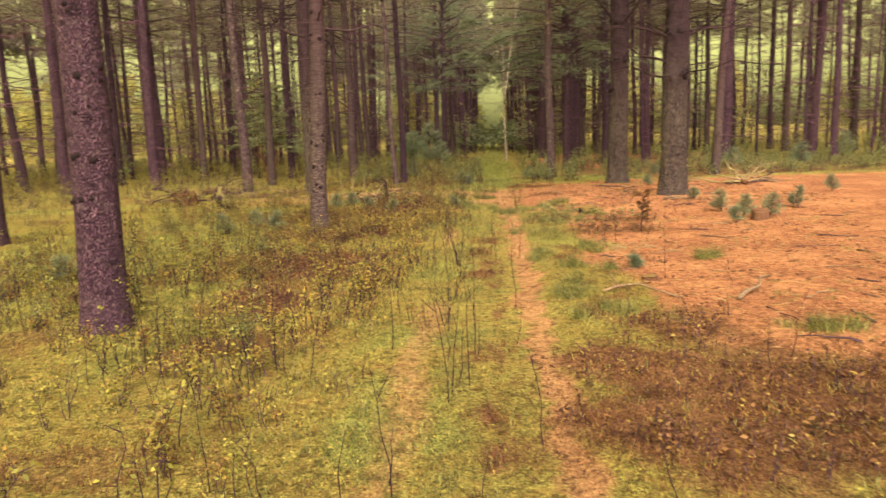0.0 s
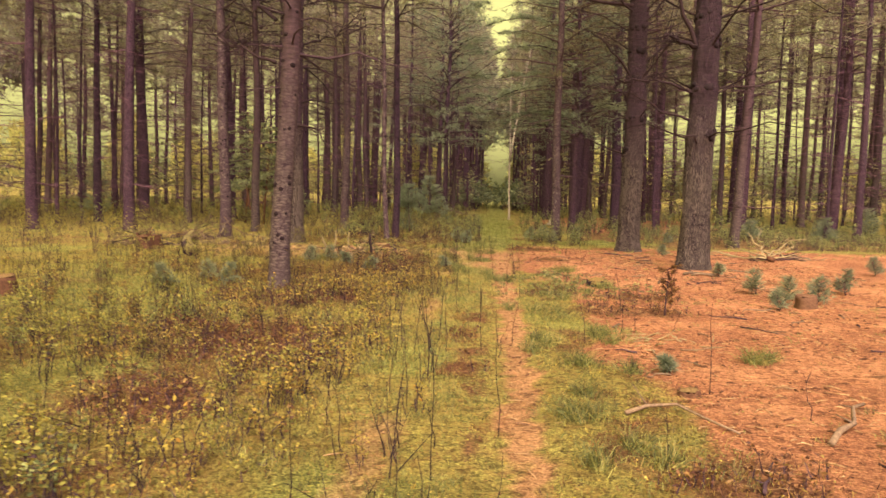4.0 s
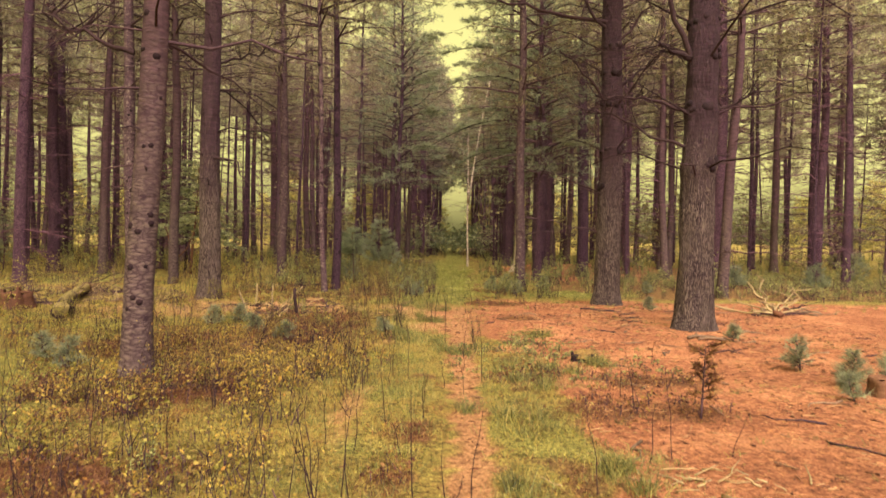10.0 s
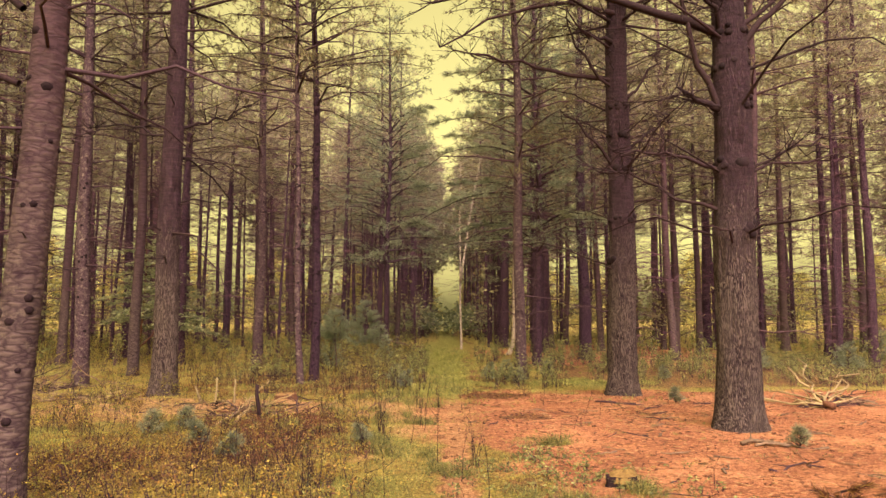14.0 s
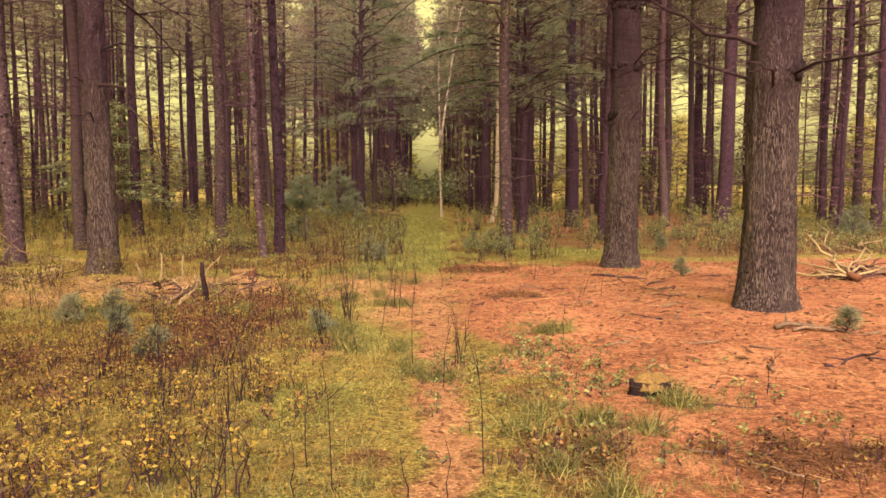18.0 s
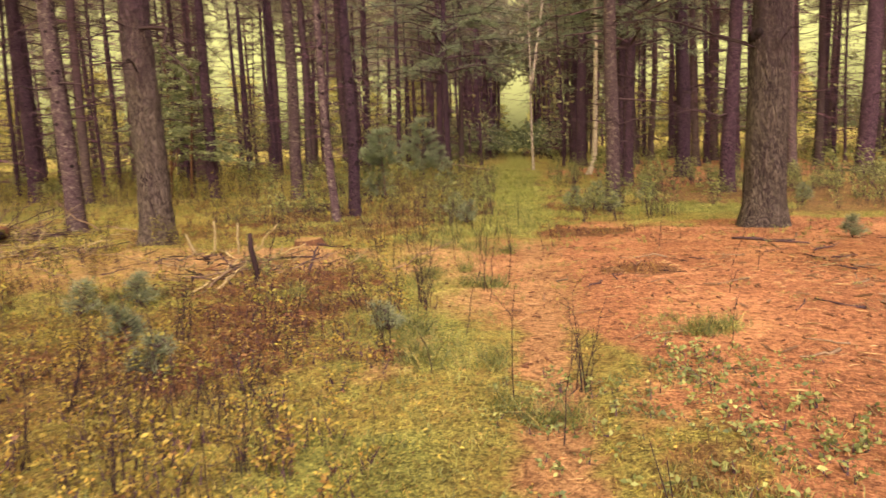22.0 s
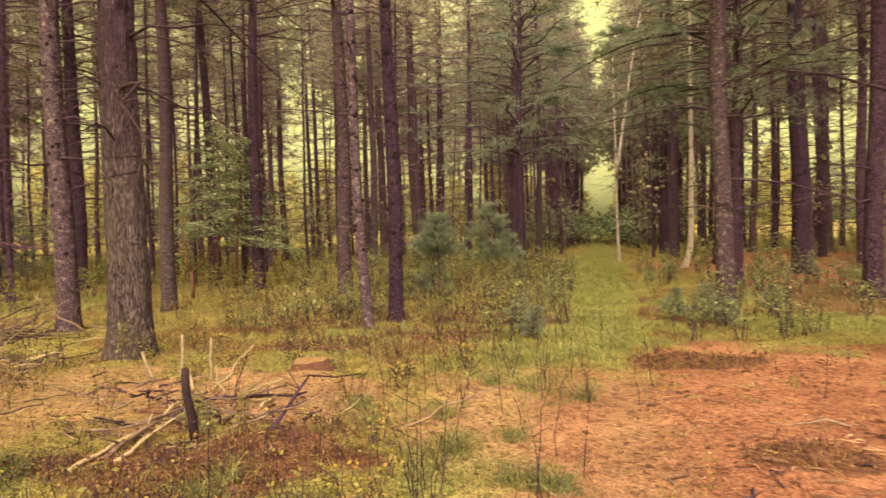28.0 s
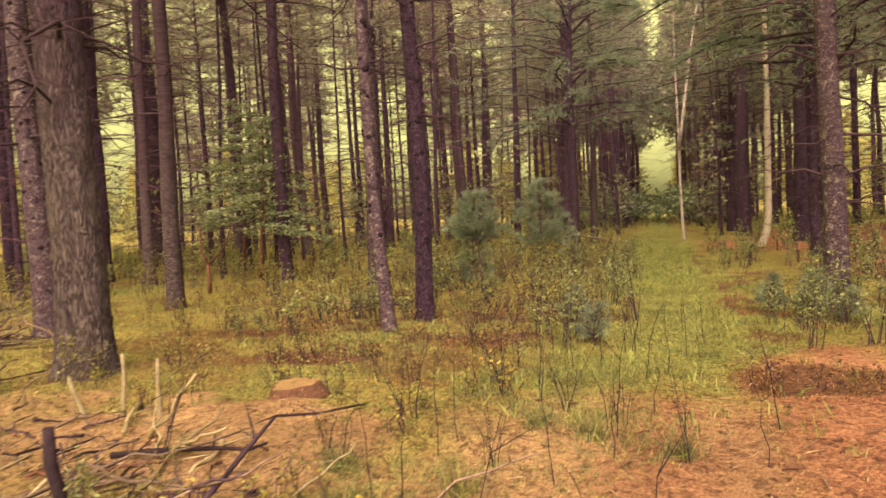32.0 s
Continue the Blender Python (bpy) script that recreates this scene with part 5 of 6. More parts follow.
# bunches of thin dark shoots
bunches = []
for k in range(4):
    r_ = np.random.default_rng(330 + k)
    bu = root("shoot_bunch", 0, 0, 0)
    base = []
    for j in range(5 + k % 3):
        h, t = r_.uniform(0.35, 0.8), np.linspace(0, 1, 6)
        d = r_.normal(size=2) * 0.24 * h
        p = np.stack([r_.normal() * 0.04 + d[0] * t**1.3, r_.normal() * 0.04 + d[1] * t**1.3, h * t - 0.01], 1) + r_.normal(size=(6, 3)) * 0.009
        bits = [tube(p, 0.0052 * (1 - 0.7 * t), 4, False)]
        for m in range(3):
            c, w = p[int(r_.integers(2, 6))], unit(r_.normal(size=3) * [1, 1, 0.2] + [0, 0, 1.0]) * h * r_.uniform(0.12, 0.3)
            bits.append(tube(np.stack([c, c + w * 0.5, c + w]), [0.003, 0.0022, 0.001], 3, False))
            base.append(np.stack([c + w * 0.8, c + w]))
        part("stem", pack(bits), BLACKTWIG, bu)
    base = np.concatenate(base)
    tagged(part("foliage", leaves(base, unit(r_.normal(size=base.shape) + [0, 0, 0.3]), r_.uniform(0.02, 0.035, len(base)), 0.018, r_), (OCHRE, GREENLEAF, RUSSET, OCHRE)[k], bu, flat=True), kind="stuff")
    bunches.append(tagged(bu, ("thin dark bare shoots with few yellow leaves", "thin dark bare shoots with few green leaves", "thin dark bare shoots with few russet leaves", "thin dark bare shoots with few yellow leaves")[k], "shoots", "bare shoots along the trail"))
x, y = scatter(rng, 900, -2.6, 1.1, 3.2, 24.5, lambda x, y: 0.7 * smooth(trail(y) - x, 0.6, 0.9) * smooth(fbm(x * 0.8, y * 0.8, 57), 0.45, 0.6))
spot = [(0.42, 8.6), (0.45, 7.6), (1.45, 14.6), (-0.6, 19.9), (-0.1, 20.6), (0.4, 20.2), (0.1, 19.2), (0.75, 20.0), (1.1, 19.4), (-0.9, 19.3)] + list(zip(x, y))
for k, (a, b) in enumerate(spot[:64]):
    m = pose(a, b, float(ground(a, b)), 0, 0, rng.uniform(0, 360)) @ Matrix.Scale(rng.uniform(0.5, 0.95), 4)
    if k < 4:
        bunches[k].matrix_basis = m
    else:
        copy_thing(bunches[k % 4], m)

# ---- wood on the ground ----


def crooked(r_, a, b, n=7, wobble=0.04):
    a, b = np.array(a, float), np.array(b, float)
    t = np.linspace(0, 1, n)[:, None]
    w = r_.normal(size=(n, 3)) * wobble * np.linalg.norm(b - a) * np.array([1, 1, 0.4])
    w[0] = w[-1] = 0
    return a + (b - a) * t + w


def lie(x, y, lift):
    return (x, y, float(ground(x, y)) + lift)


def stick(r_, pts, radius, mat, label="", parent=None, name="fallen_branch", sides=6, forks=2):
    """A crooked branch with uneven thickness and a few broken side twigs."""
    P = np.asarray(pts, float)
    q = np.linspace(0, 1, len(P))
    R = radius * (1 - 0.55 * q) * r_.uniform(0.85, 1.15, len(P))
    bits = [tube(P, R, sides)]
    for _ in range(forks):
        k = int(r_.integers(1, len(P) - 1))
        w = unit(r_.normal(size=3) * [1, 1, 0.3] + [0, 0, 0.35]) * np.linalg.norm(P[-1] - P[0]) * r_.uniform(0.1, 0.3)
        bits.append(tube(np.stack([P[k], P[k] + w * 0.5, P[k] + w]), np.array([0.55, 0.4, 0.2]) * R[k], 4))
    ob = part(name, pack(bits), mat, parent)
    if parent is None:
        tagged(ob, label, "branch", "fallen branches")
    return ob


r_ = np.random.default_rng(51)
FORKED = "grey crooked fallen branch lying on orange needles"
stick(r_, [lie(1.84, 6.87, 0.02), lie(2.0, 6.95, 0.05), lie(2.2, 6.96, 0.06), lie(2.31, 6.7, 0.04), lie(2.44, 6.45, 0.02)], 0.016, DEADWOOD, FORKED)
stick(r_, [lie(2.91, 6.31, 0.02), lie(3.05, 6.5, 0.04), lie(3.2, 6.63, 0.05), lie(3.3, 6.85, 0.09), lie(3.45, 7.0, 0.07)], 0.022, DEADWOOD, FORKED)
stick(r_, crooked(r_, lie(4.2, 6.2, 0.02), lie(4.6, 6.35, 0.02)), 0.025, CHARRED, "dark rotten stick on the needles")
stick(r_, crooked(r_, lie(4.65, 15.65, 0.025), lie(5.5, 15.3, 0.025)), 0.028, DEADWOOD, "long weathered stick near the big pine")
stick(r_, crooked(r_, lie(4.75, 15.5, 0.02), lie(5.15, 15.45, 0.05)), 0.018, DEADWOOD, FORKED)
stick(r_, crooked(r_, lie(3.9, 20.0, 0.02), lie(4.6, 19.4, 0.02)), 0.018, TWIG, "thin dark branch on the needles")
stick(r_, crooked(r_, lie(4.3, 14.2, 0.02), lie(5.0, 14.6, 0.02)), 0.014, TWIG, "thin dark branch on the needles")
for k in range(110):
    a, b = scatter(r_, 60, 1.5, 8, 4.5, 20.5, lambda x, y: zones(x, y)[0] * 0.9)
    a, b = a[0], b[0]
    q, ln = r_.uniform(0, 6.28), r_.uniform(0.15, 0.6)
    stick(r_, crooked(r_, lie(a, b, 0.012), lie(a + ln * math.cos(q), b + ln * math.sin(q), 0.012), 5, 0.06), r_.uniform(0.006, 0.013), (DEADWOOD, TWIG, DEADWOOD)[k % 3],
          ("short grey stick among pine needles", "short brown stick among pine needles", "short grey stick among pine needles")[k % 3], sides=5, forks=int(r_.integers(0, 2)))
# pale split chips
for k in range(26):
    a, b = 2.6 + r_.normal() * 0.3, 9.3 + r_.normal() * 0.22
    q, ln = r_.uniform(0, 6.28), r_.uniform(0.05, 0.22)
    stick(r_, crooked(r_, lie(a, b, 0.012), lie(a + ln * math.cos(q), b + ln * math.sin(q), r_.uniform(0.01, 0.07)), 4, 0.05), r_.uniform(0.004, 0.009), PALEWOOD, "pale split wood chip on needles", name="wood_chip", sides=4, forks=0)
# bark flakes and twig ends, past counting
for nm, mat, count, lmax, lab in (("bark_flakes", CHARRED, 8500, 0.085, "dark bark flakes scattered on needles"), ("twig_litter", CHIPWOOD, 6500, 0.16, "short tan twig ends scattered on needles")):
    bits = []
    x, y = scatter(r_, count, -3.5, 8, 4, 22.5, lambda x, y: zones(x, y)[0] ** 2 * (0.25 + 0.75 * smooth(fbm(x * 1.2, y * 1.2, 91), 0.35, 0.6)) * 0.9)
    for a, b in zip(x, y):
        q, ln, z = r_.uniform(0, 6.28), lmax * r_.uniform(0.2, 1.0) ** 1.5, float(ground(a, b)) + 0.005
        d = np.array([math.cos(q), math.sin(q), r_.normal() * 0.1]) * ln
        wide = r_.uniform(0.003, 0.011) if mat is CHARRED else r_.uniform(0.002, 0.006)
        bits.append(tube(np.stack([np.array([a, b, z]), np.array([a, b, z + 0.005]) + d * 0.5 + r_.normal(size=3) * [0.1 * ln, 0.1 * ln, 0], np.array([a, b, z]) + d]), [wide * 0.6, wide, wide * 0.4], 4))
    stuff(nm, pack(bits), mat, lab, "litter", False)


def cone(r_, x, y):
    """A pine cone: rings of scales on a spindle."""
    bits = [tube([[0, 0, -0.045], [0, 0, 0], [0, 0, 0.05]], [0.006, 0.012, 0.004], 6)]
    for k in range(9):
        z, rad = -0.04 + k * 0.0095, 0.024 * math.sin((k + 1.2) / 10.5 * 3.14) + 0.004
        for j in range(6):
            a = j * 1.047 + k * 0.5
            o = np.array([math.cos(a), math.sin(a), 0])
            t = np.array([-o[1], o[0], 0])
            bits.append((np.array([o * 0.004 + [0, 0, z], o * rad - t * 0.006 + [0, 0, z + 0.008], o * rad + t * 0.006 + [0, 0, z + 0.008], o * (rad + 0.004) + [0, 0, z + 0.014]]), np.array([[0, 1, 2], [1, 3, 2]])))
    return pack(bits)


cone_ob = tagged(part("pine_cone", cone(r_, 0, 0), wood("cone_scales", [(0.3, (0.085, 0.042, 0.03)), (0.7, (0.26, 0.155, 0.095))], 60), None, flat=True), "brown open pine cone lying on needles", "pine cone", "pine cones on the floor")
x, y = scatter(r_, 900, 1.0, 6, 6, 20, lambda x, y: zones(x, y)[0] ** 2 * (0.35 + 0.65 * smooth(y, 13, 15)))
for k, (a, b) in enumerate(list(zip(x, y))[:130]):
    m = pose(a, b, float(ground(a, b)) + 0.02, 90 + r_.normal() * 12, 0, r_.uniform(0, 360)) @ Matrix.Scale(r_.uniform(0.55, 0.95), 4) @ Matrix.Diagonal((0.8, 0.8, 1.5, 1))
    if k:
        copy_thing(cone_ob, m)
    else:
        cone_ob.matrix_basis = m


def stump(x, y, radius, height, body, top, label, seed, cut=True):
    """A sawn or broken stump with root swell, a ragged rim and a mossy top."""
    r_ = np.random.default_rng(seed)
    st = root("tree_stump", x, y)
    st.matrix_world = st.matrix_world @ pose(0, 0, 0, 2.5, -2, 0)
    n = 22
    a = np.linspace(0, 6.283, n, endpoint=False)
    lump = 1 + 0.12 * np.sin(a * 3 + seed) + r_.normal(size=n) * 0.05
    rim = height * (1 + (r_.normal(size=n) * (0.04 if cut else 0.3)))
    rows = []
    for q, k in ((-0.4, 1.25), (0.05, 1.15), (0.3, 1.05), (0.7, 1.0), (1.0, 0.98)):
        rr = radius * k * lump * (1 + r_.normal(size=n) * 0.02)
        rows.append(np.stack([np.cos(a) * rr, np.sin(a) * rr, rim * q], 1))
    rows.append(np.stack([np.cos(a) * radius * 0.8 * lump, np.sin(a) * radius * 0.8 * lump, rim * 0.97], 1))
    V = np.concatenate(rows)
    f = []
    for j in range(len(rows) - 1):
        for s_ in range(n):
            p, q = j * n + s_, j * n + (s_ + 1) % n
            f += [(p, q, q + n), (p, q + n, p + n)]
    part("stump_side", (V, np.array(f)), body, st)
    g = np.linspace(0, 0.95, 5)
    T = np.concatenate([np.stack([np.cos(a) * radius * k * lump, np.sin(a) * radius * k * lump, np.mean(rim) * 1.03 + r_.normal(size=n) * 0.005 + 0.012 * (0.9 - k)], 1) for k in g])
    f = []
    for j in range(len(g) - 1):
        for s_ in range(n):
            p, q = j * n + s_, j * n + (s_ + 1) % n
            f += [(p, q, q + n), (p, q + n, p + n)]
    part("stump_top", (T, np.array(f)), top, st, "mossy ochre top")
    return tagged(st, label, "stump")


stump(-1.75, 20.55, 0.19, 0.075, CHARRED, MOSS, "low sawn stump with ochre mossy top and dark side", 1)
stump(5.27, 12.0, 0.13, 0.17, REDWOOD, REDWOOD, "small weathered stump on orange needles", 2)
stump(-5.4, 11.05, 0.2, 0.24, CHARRED, MOSS, "dark sawn stump among moss", 3)
OCHREMOSS = wood("ochre_moss", [(0.3, (0.1, 0.058, 0.024)), (0.7, (0.28, 0.18, 0.06))], 45)
piece = stump(2.7, 13.55, 0.105, 0.1, KNOT, OCHREMOSS, "low dark rotten stump with a thick cap of ochre moss", 4)
piece.scale = (1.25, 0.8, 1.0)
g, a = np.linspace(0, 1, 6), np.linspace(0, 6.283, 24, endpoint=False)
r_ = np.random.default_rng(91)
cap = np.concatenate([np.stack([np.cos(a) * 0.118 * q * (1 + 0.1 * np.sin(3 * a)), np.sin(a) * 0.118 * q * (1 + 0.1 * np.sin(3 * a)), 0.135 - 0.045 * q**3 - 0.03 * (q > 0.95) + 0.007 * r_.normal(size=24) + 0.015 * np.sin(a)], 1) for q in g])
j_ = np.arange(5)[:, None] * 24
f1, f2 = (j_ + np.arange(24)).ravel(), (j_ + (np.arange(24) + 1) % 24).ravel()
part("moss_cap", (cap, np.concatenate([np.stack([f1, f2, f2 + 24], 1), np.stack([f1, f2 + 24, f1 + 24], 1)])), OCHREMOSS, piece)
part("snag", tube([[-0.1, -0.02, 0.02], [-0.112, -0.02, 0.09], [-0.118, -0.02, 0.125]], [0.024, 0.02, 0.01], 6), KNOT, piece)
stump(2.41, 7.38, 0.08, 0.045, CHARRED, MOSS, "dark rotten wood lump on needles", 5, False)
stump(-7.2, 18.9, 0.28, 0.3, CHARRED, CHARRED, "dark upturned root with brushwood", 6, False)

# the dark stake and pale snapped stems in the brush pile
r_ = np.random.default_rng(61)
stake = part("stake", tube(np.array([lie(-1.62, 18.12, -0.1), lie(-1.63, 18.1, 0.15), lie(-1.66, 18.08, 0.35), lie(-1.66, 18.08, 0.52)]), [0.034, 0.032, 0.03, 0.026], 7), BLACKTWIG)
tagged(stake, "dark broken stake standing in the brush pile", "stake")
for a, b, h, dx in ((-2.85, 19.95, 0.46, 0.02), (-2.5, 19.9, 0.42, 0.01), (-3.0, 19.75, 0.3, -0.14)):
    s_ = part("snapped_stem", tube(crooked(r_, lie(a, b, -0.05), lie(a + dx, b, h), 6, 0.008), np.linspace(0.022, 0.014, 6), 6), PALEWOOD)
    tagged(s_, "pale snapped stem standing upright", "stem")


def pile(x, y, rx, ry, n, lmin, lmax, label, seed, lift=0.3, thick=0.014):
    r_ = np.random.default_rng(seed)
    pl = root("brush_pile", x, y)
    for k in range(n):
        a, b = r_.normal() * rx * 0.5, r_.normal() * ry * 0.5
        q, ln = r_.uniform(0, 6.28), r_.uniform(lmin, lmax)
        up = r_.uniform(0.0, lift) * (1 if r_.uniform() < 0.5 else 0.15)
        d = np.array([math.cos(q), math.sin(q)]) * ln * r_.uniform(0.3, 0.6)
        p = crooked(r_, (a - d[0], b - d[1], 0.012), (a + d[0], b + d[1], up + 0.015), 7, 0.045)
        stick(r_, p, thick * r_.uniform(0.5, 1.4), (DEADWOOD, TWIG, BLACKTWIG, DEADWOOD, PALEWOOD)[k % 5], parent=pl, name="stick", sides=5, forks=3)
    return tagged(pl, label, "brush pile")


heap = pile(-1.9, 18.6, 1.2, 0.8, 46, 0.4, 1.3, "heap of broken grey branches round a dark stake", 71, 0.3, 0.011)
r_ = np.random.default_rng(62)
for x0, y0, z0, x1, y1, z1, rad, mat in ((-2.08, 17.42, 0.02, -1.9, 18.5, 0.2, 0.016, PALEWOOD), (-1.98, 17.5, 0.02, -1.86, 18.45, 0.24, 0.019, DEADWOOD), (-1.9, 17.62, 0.02, -1.84, 18.6, 0.22, 0.014, PALEWOOD), (-2.2, 17.7, 0.02, -1.75, 18.5, 0.16, 0.012, DEADWOOD),
                                         (-2.2, 19.4, 0.05, -1.75, 19.3, 0.5, 0.018, PALEWOOD), (-2.15, 19.0, 0.08, -1.2, 19.15, 0.14, 0.02, BLACKTWIG), (-1.9, 19.2, 0.05, -1.3, 18.9, 0.3, 0.015, PALEWOOD), (-2.5, 18.7, 0.03, -1.7, 18.9, 0.1, 0.016, CHARRED),
                                         (-1.7, 19.5, 0.04, -1.4, 18.7, 0.12, 0.02, PALEWOOD), (-2.6, 19.3, 0.02, -2.4, 18.5, 0.25, 0.013, BLACKTWIG), (-2.9, 18.4, 0.02, -2.2, 18.0, 0.05, 0.014, CHARRED), (-1.5, 18.3, 0.04, -0.9, 18.75, 0.22, 0.012, DEADWOOD), (-3.2, 19.2, 0.02, -2.9, 19.8, 0.1, 0.018, DEADWOOD)):
    stick(r_, crooked(r_, (x0 + 1.9, y0 - 18.6, z0), (x1 + 1.9, y1 - 18.6, z1), 8, 0.035), rad, mat, parent=heap, name="stick", sides=6, forks=3)
for k, a, b, q in ((5, -1.5, 18.1, 0.75), (1, -1.3, 18.2, 0.6), (5, -1.75, 18.3, 0.7), (0, -3.6, 20.5, 1.0), (6, -2.2, 19.2, 0.85), (1, -1.62, 18.9, 0.7)):
    copy_thing(shrubs[k], pose(a, b, float(ground(a, b)) - 0.01, 0, 0, 70 * k + 50 * a) @ Matrix.Scale(q, 4))
tangle = pile(7.8, 19.6, 1.0, 0.7, 22, 0.5, 1.4, "tangle of pale dead branches on needle floor", 72, 0.35)
for x1, y1, z1, rad in ((-1.3, 0.9, 0.06, 0.024), (-0.9, 0.6, 0.3, 0.02), (-0.45, 0.3, 0.62, 0.026), (-0.2, 0.5, 0.78, 0.022), (0.7, 0.7, 0.5, 0.022), (1.3, 1.1, 0.45, 0.018), (0.5, 0.2, 0.3, 0.018), (-1.6, 0.5, 0.1, 0.02)):
    stick(r_, crooked(r_, (-0.25, -0.5, 0.06), (x1, y1, z1), 8, 0.05), rad, PALEWOOD, parent=tangle, name="stick", sides=6, forks=4)
part("butt_end", tube([[-0.2, -0.66, 0.05], [-0.25, -0.5, 0.07], [-0.2, -0.3, 0.1]], [0.06, 0.055, 0.035], 8), CHARRED, tangle, "dark broken butt")
pile(-5.4, 20.4, 1.0, 0.6, 46, 0.4, 1.5, "spread of grey brushwood beside a fallen log", 73, 0.2)
pile(-7.2, 22.6, 1.3, 0.9, 50, 0.6, 2.0, "thicket of pale dead brushwood", 74, 0.9)
pile(-3.2, 26.0, 1.0, 0.35, 24, 0.4, 1.2, "low line of dead branches in the grass", 75, 0.25)
pile(11.5, 34, 1.0, 0.6, 20, 0.5, 1.6, "brushwood heap by a dark pine", 76, 0.6, 0.02)
pile(-3.2, 19.2, 1.1, 0.7, 26, 0.2, 0.6, "loose scattered sticks by the plated pine", 77, 0.08, 0.009)
pile(-7.6, 19.6, 0.8, 0.7, 24, 0.5, 1.5, "grey brushwood around an upturned root", 78, 0.5)
pile(4.3, 18.2, 1.6, 1.4, 26, 0.15, 0.45, "loose short twigs strewn over needles", 79, 0.03, 0.008)
stick(r_, [lie(-1.08, 18.2, 0.03), lie(-1.15, 18.6, 0.1), lie(-1.25, 19.1, 0.13), lie(-1.28, 19.4, 0.16), lie(-1.2, 19.8, 0.08), lie(-1.05, 20.3, 0.03)], 0.017, TWIG, "long dark crooked bough beside the brush pile", forks=5)
stick(r_, [lie(-2.9, 20.2, 0.03), lie(-2.6, 19.7, 0.07), lie(-2.4, 19.4, 0.04)], 0.024, PALEWOOD, "pale peeled branch by the pine")

# the fallen log
log = root("fallen_log", -6.5, 19.5)
ln_ = np.array([[0, 0, 0.1], [-0.2, 0.6, 0.12], [-0.45, 1.3, 0.13], [-0.7, 2.0, 0.14], [-0.95, 2.6, 0.13], [1.0, -2.2, 0.09]])
ln_ = ln_[[5, 0, 1, 2, 3, 4]]
r_ = np.random.default_rng(88)
t = np.linspace(0, 5, 24)
ln_ = np.stack([np.interp(t, np.arange(6), ln_[:, m]) for m in range(3)], 1) + r_.normal(size=(24, 3)) * 0.008
girth = np.interp(t, np.arange(6), [0.125, 0.12, 0.115, 0.11, 0.105, 0.1]) * r_.uniform(0.86, 1.14, 24)
part("log_trunk", tube(ln_, girth, 14), DARK_BARK, log)
mv, mf = tube(ln_[:22] + [0.02, -0.01, 0.03], girth[:22] * r_.uniform(0.78, 0.98, 22), 14)
mv = mv + r_.normal(size=mv.shape) * 0.012
part("log_moss", (mv, mf), PALEMOSS, log, "pale mossy upper side")
part("broken_end", tube(ln_[-3:] + [[0, 0, 0], [-0.02, 0.05, 0], [-0.03, 0.12, 0.02]], [0.1, 0.13, 0.09], 9), CHARRED, log, "dark ragged broken end")
for k in range(7):
    q = ln_[int(r_.integers(3, 20))]
    w = unit(r_.normal(size=3) * [1, 0.5, 0.3] + [0, 0, 0.5]) * r_.uniform(0.15, 0.4)
    part("branch_stub", tube(np.stack([q, q + w * 0.6, q + w]), [0.022, 0.015, 0.006], 5), DEADWOOD, log)
tagged(log, "mossy fallen pine log lying in brushwood", "log")

# a broken branch held up by shrubs beside the lane
stick(r_, crooked(r_, lie(-0.9, 33.4, 0.75), lie(0.6, 33.0, 0.5), 7, 0.04), 0.03, DEADWOOD, "broken branch caught in bushes", forks=4)

# ---- small trees ----


def young_pine(x, y, height, width, mat, label, seed, bare=0.0, tuft=10, needle=0.11):
    """A pine sapling: a thin stem and whorls of upswept shoots with tufts."""
    r_ = np.random.default_rng(seed)
    sp = root("pine_sapling", x, y)
    t = np.linspace(0, 1, 7)
    stem = np.stack([0.03 * np.sin(t * 4 + seed), 0.03 * np.cos(t * 3 + seed) - 0.03, height * t - 0.02], 1)
    part("stem", tube(stem, (0.006 + 0.01 * height) * (1 - 0.8 * t), 6), TWIG, sp)
    bits, base, ways = [], [], []
    z = height * (0.12 + bare)
    while z < height:
        share = 1 - (z / height)
        for k in range(6 if bare < 0.3 else 9):
            a = r_.uniform(0, 6.28)
            o = np.array([math.cos(a), math.sin(a), 0])
            ln = width * (0.25 + (0.75 if bare < 0.3 else 1.1) * share) * r_.uniform(0.6, 1.1)
            p0 = np.array([np.interp(z / height, t, stem[:, 0]), np.interp(z / height, t, stem[:, 1]), z])
            w = unit(o + [0, 0, 0.5])
            bits.append(tube(np.stack([p0, p0 + w * ln * 0.5, p0 + w * ln + [0, 0, 0.1 * ln]]), [0.006, 0.004, 0.002], 3, False))
            m = max(2, int(ln * 30))
            base.append(p0 + w * ln * r_.uniform(0.3, 1.05, (m, 1)) + r_.normal(size=(m, 3)) * 0.03 * min(1, ln * 2))
            ways.append(np.repeat(w[None], m, 0))
        z += height * 0.11
    base.append(np.repeat(stem[-1:], 4, 0)), ways.append(np.tile([0, 0, 1.0], (4, 1)))
    base, ways = np.repeat(np.concatenate(base), tuft, 0), np.repeat(np.concatenate(ways), tuft, 0)
    ways = unit(ways + r_.normal(size=ways.shape) * 0.7)
    tagged(part("branchwork", pack(bits), TWIG, sp), kind="stuff")
    tagged(part("needles", blades(base, ways, needle * r_.uniform(0.7, 1.2, len(base)), needle * 0.06, r_), mat, sp, flat=True), kind="stuff")
    return tagged(sp, label, "sapling", "young pines")


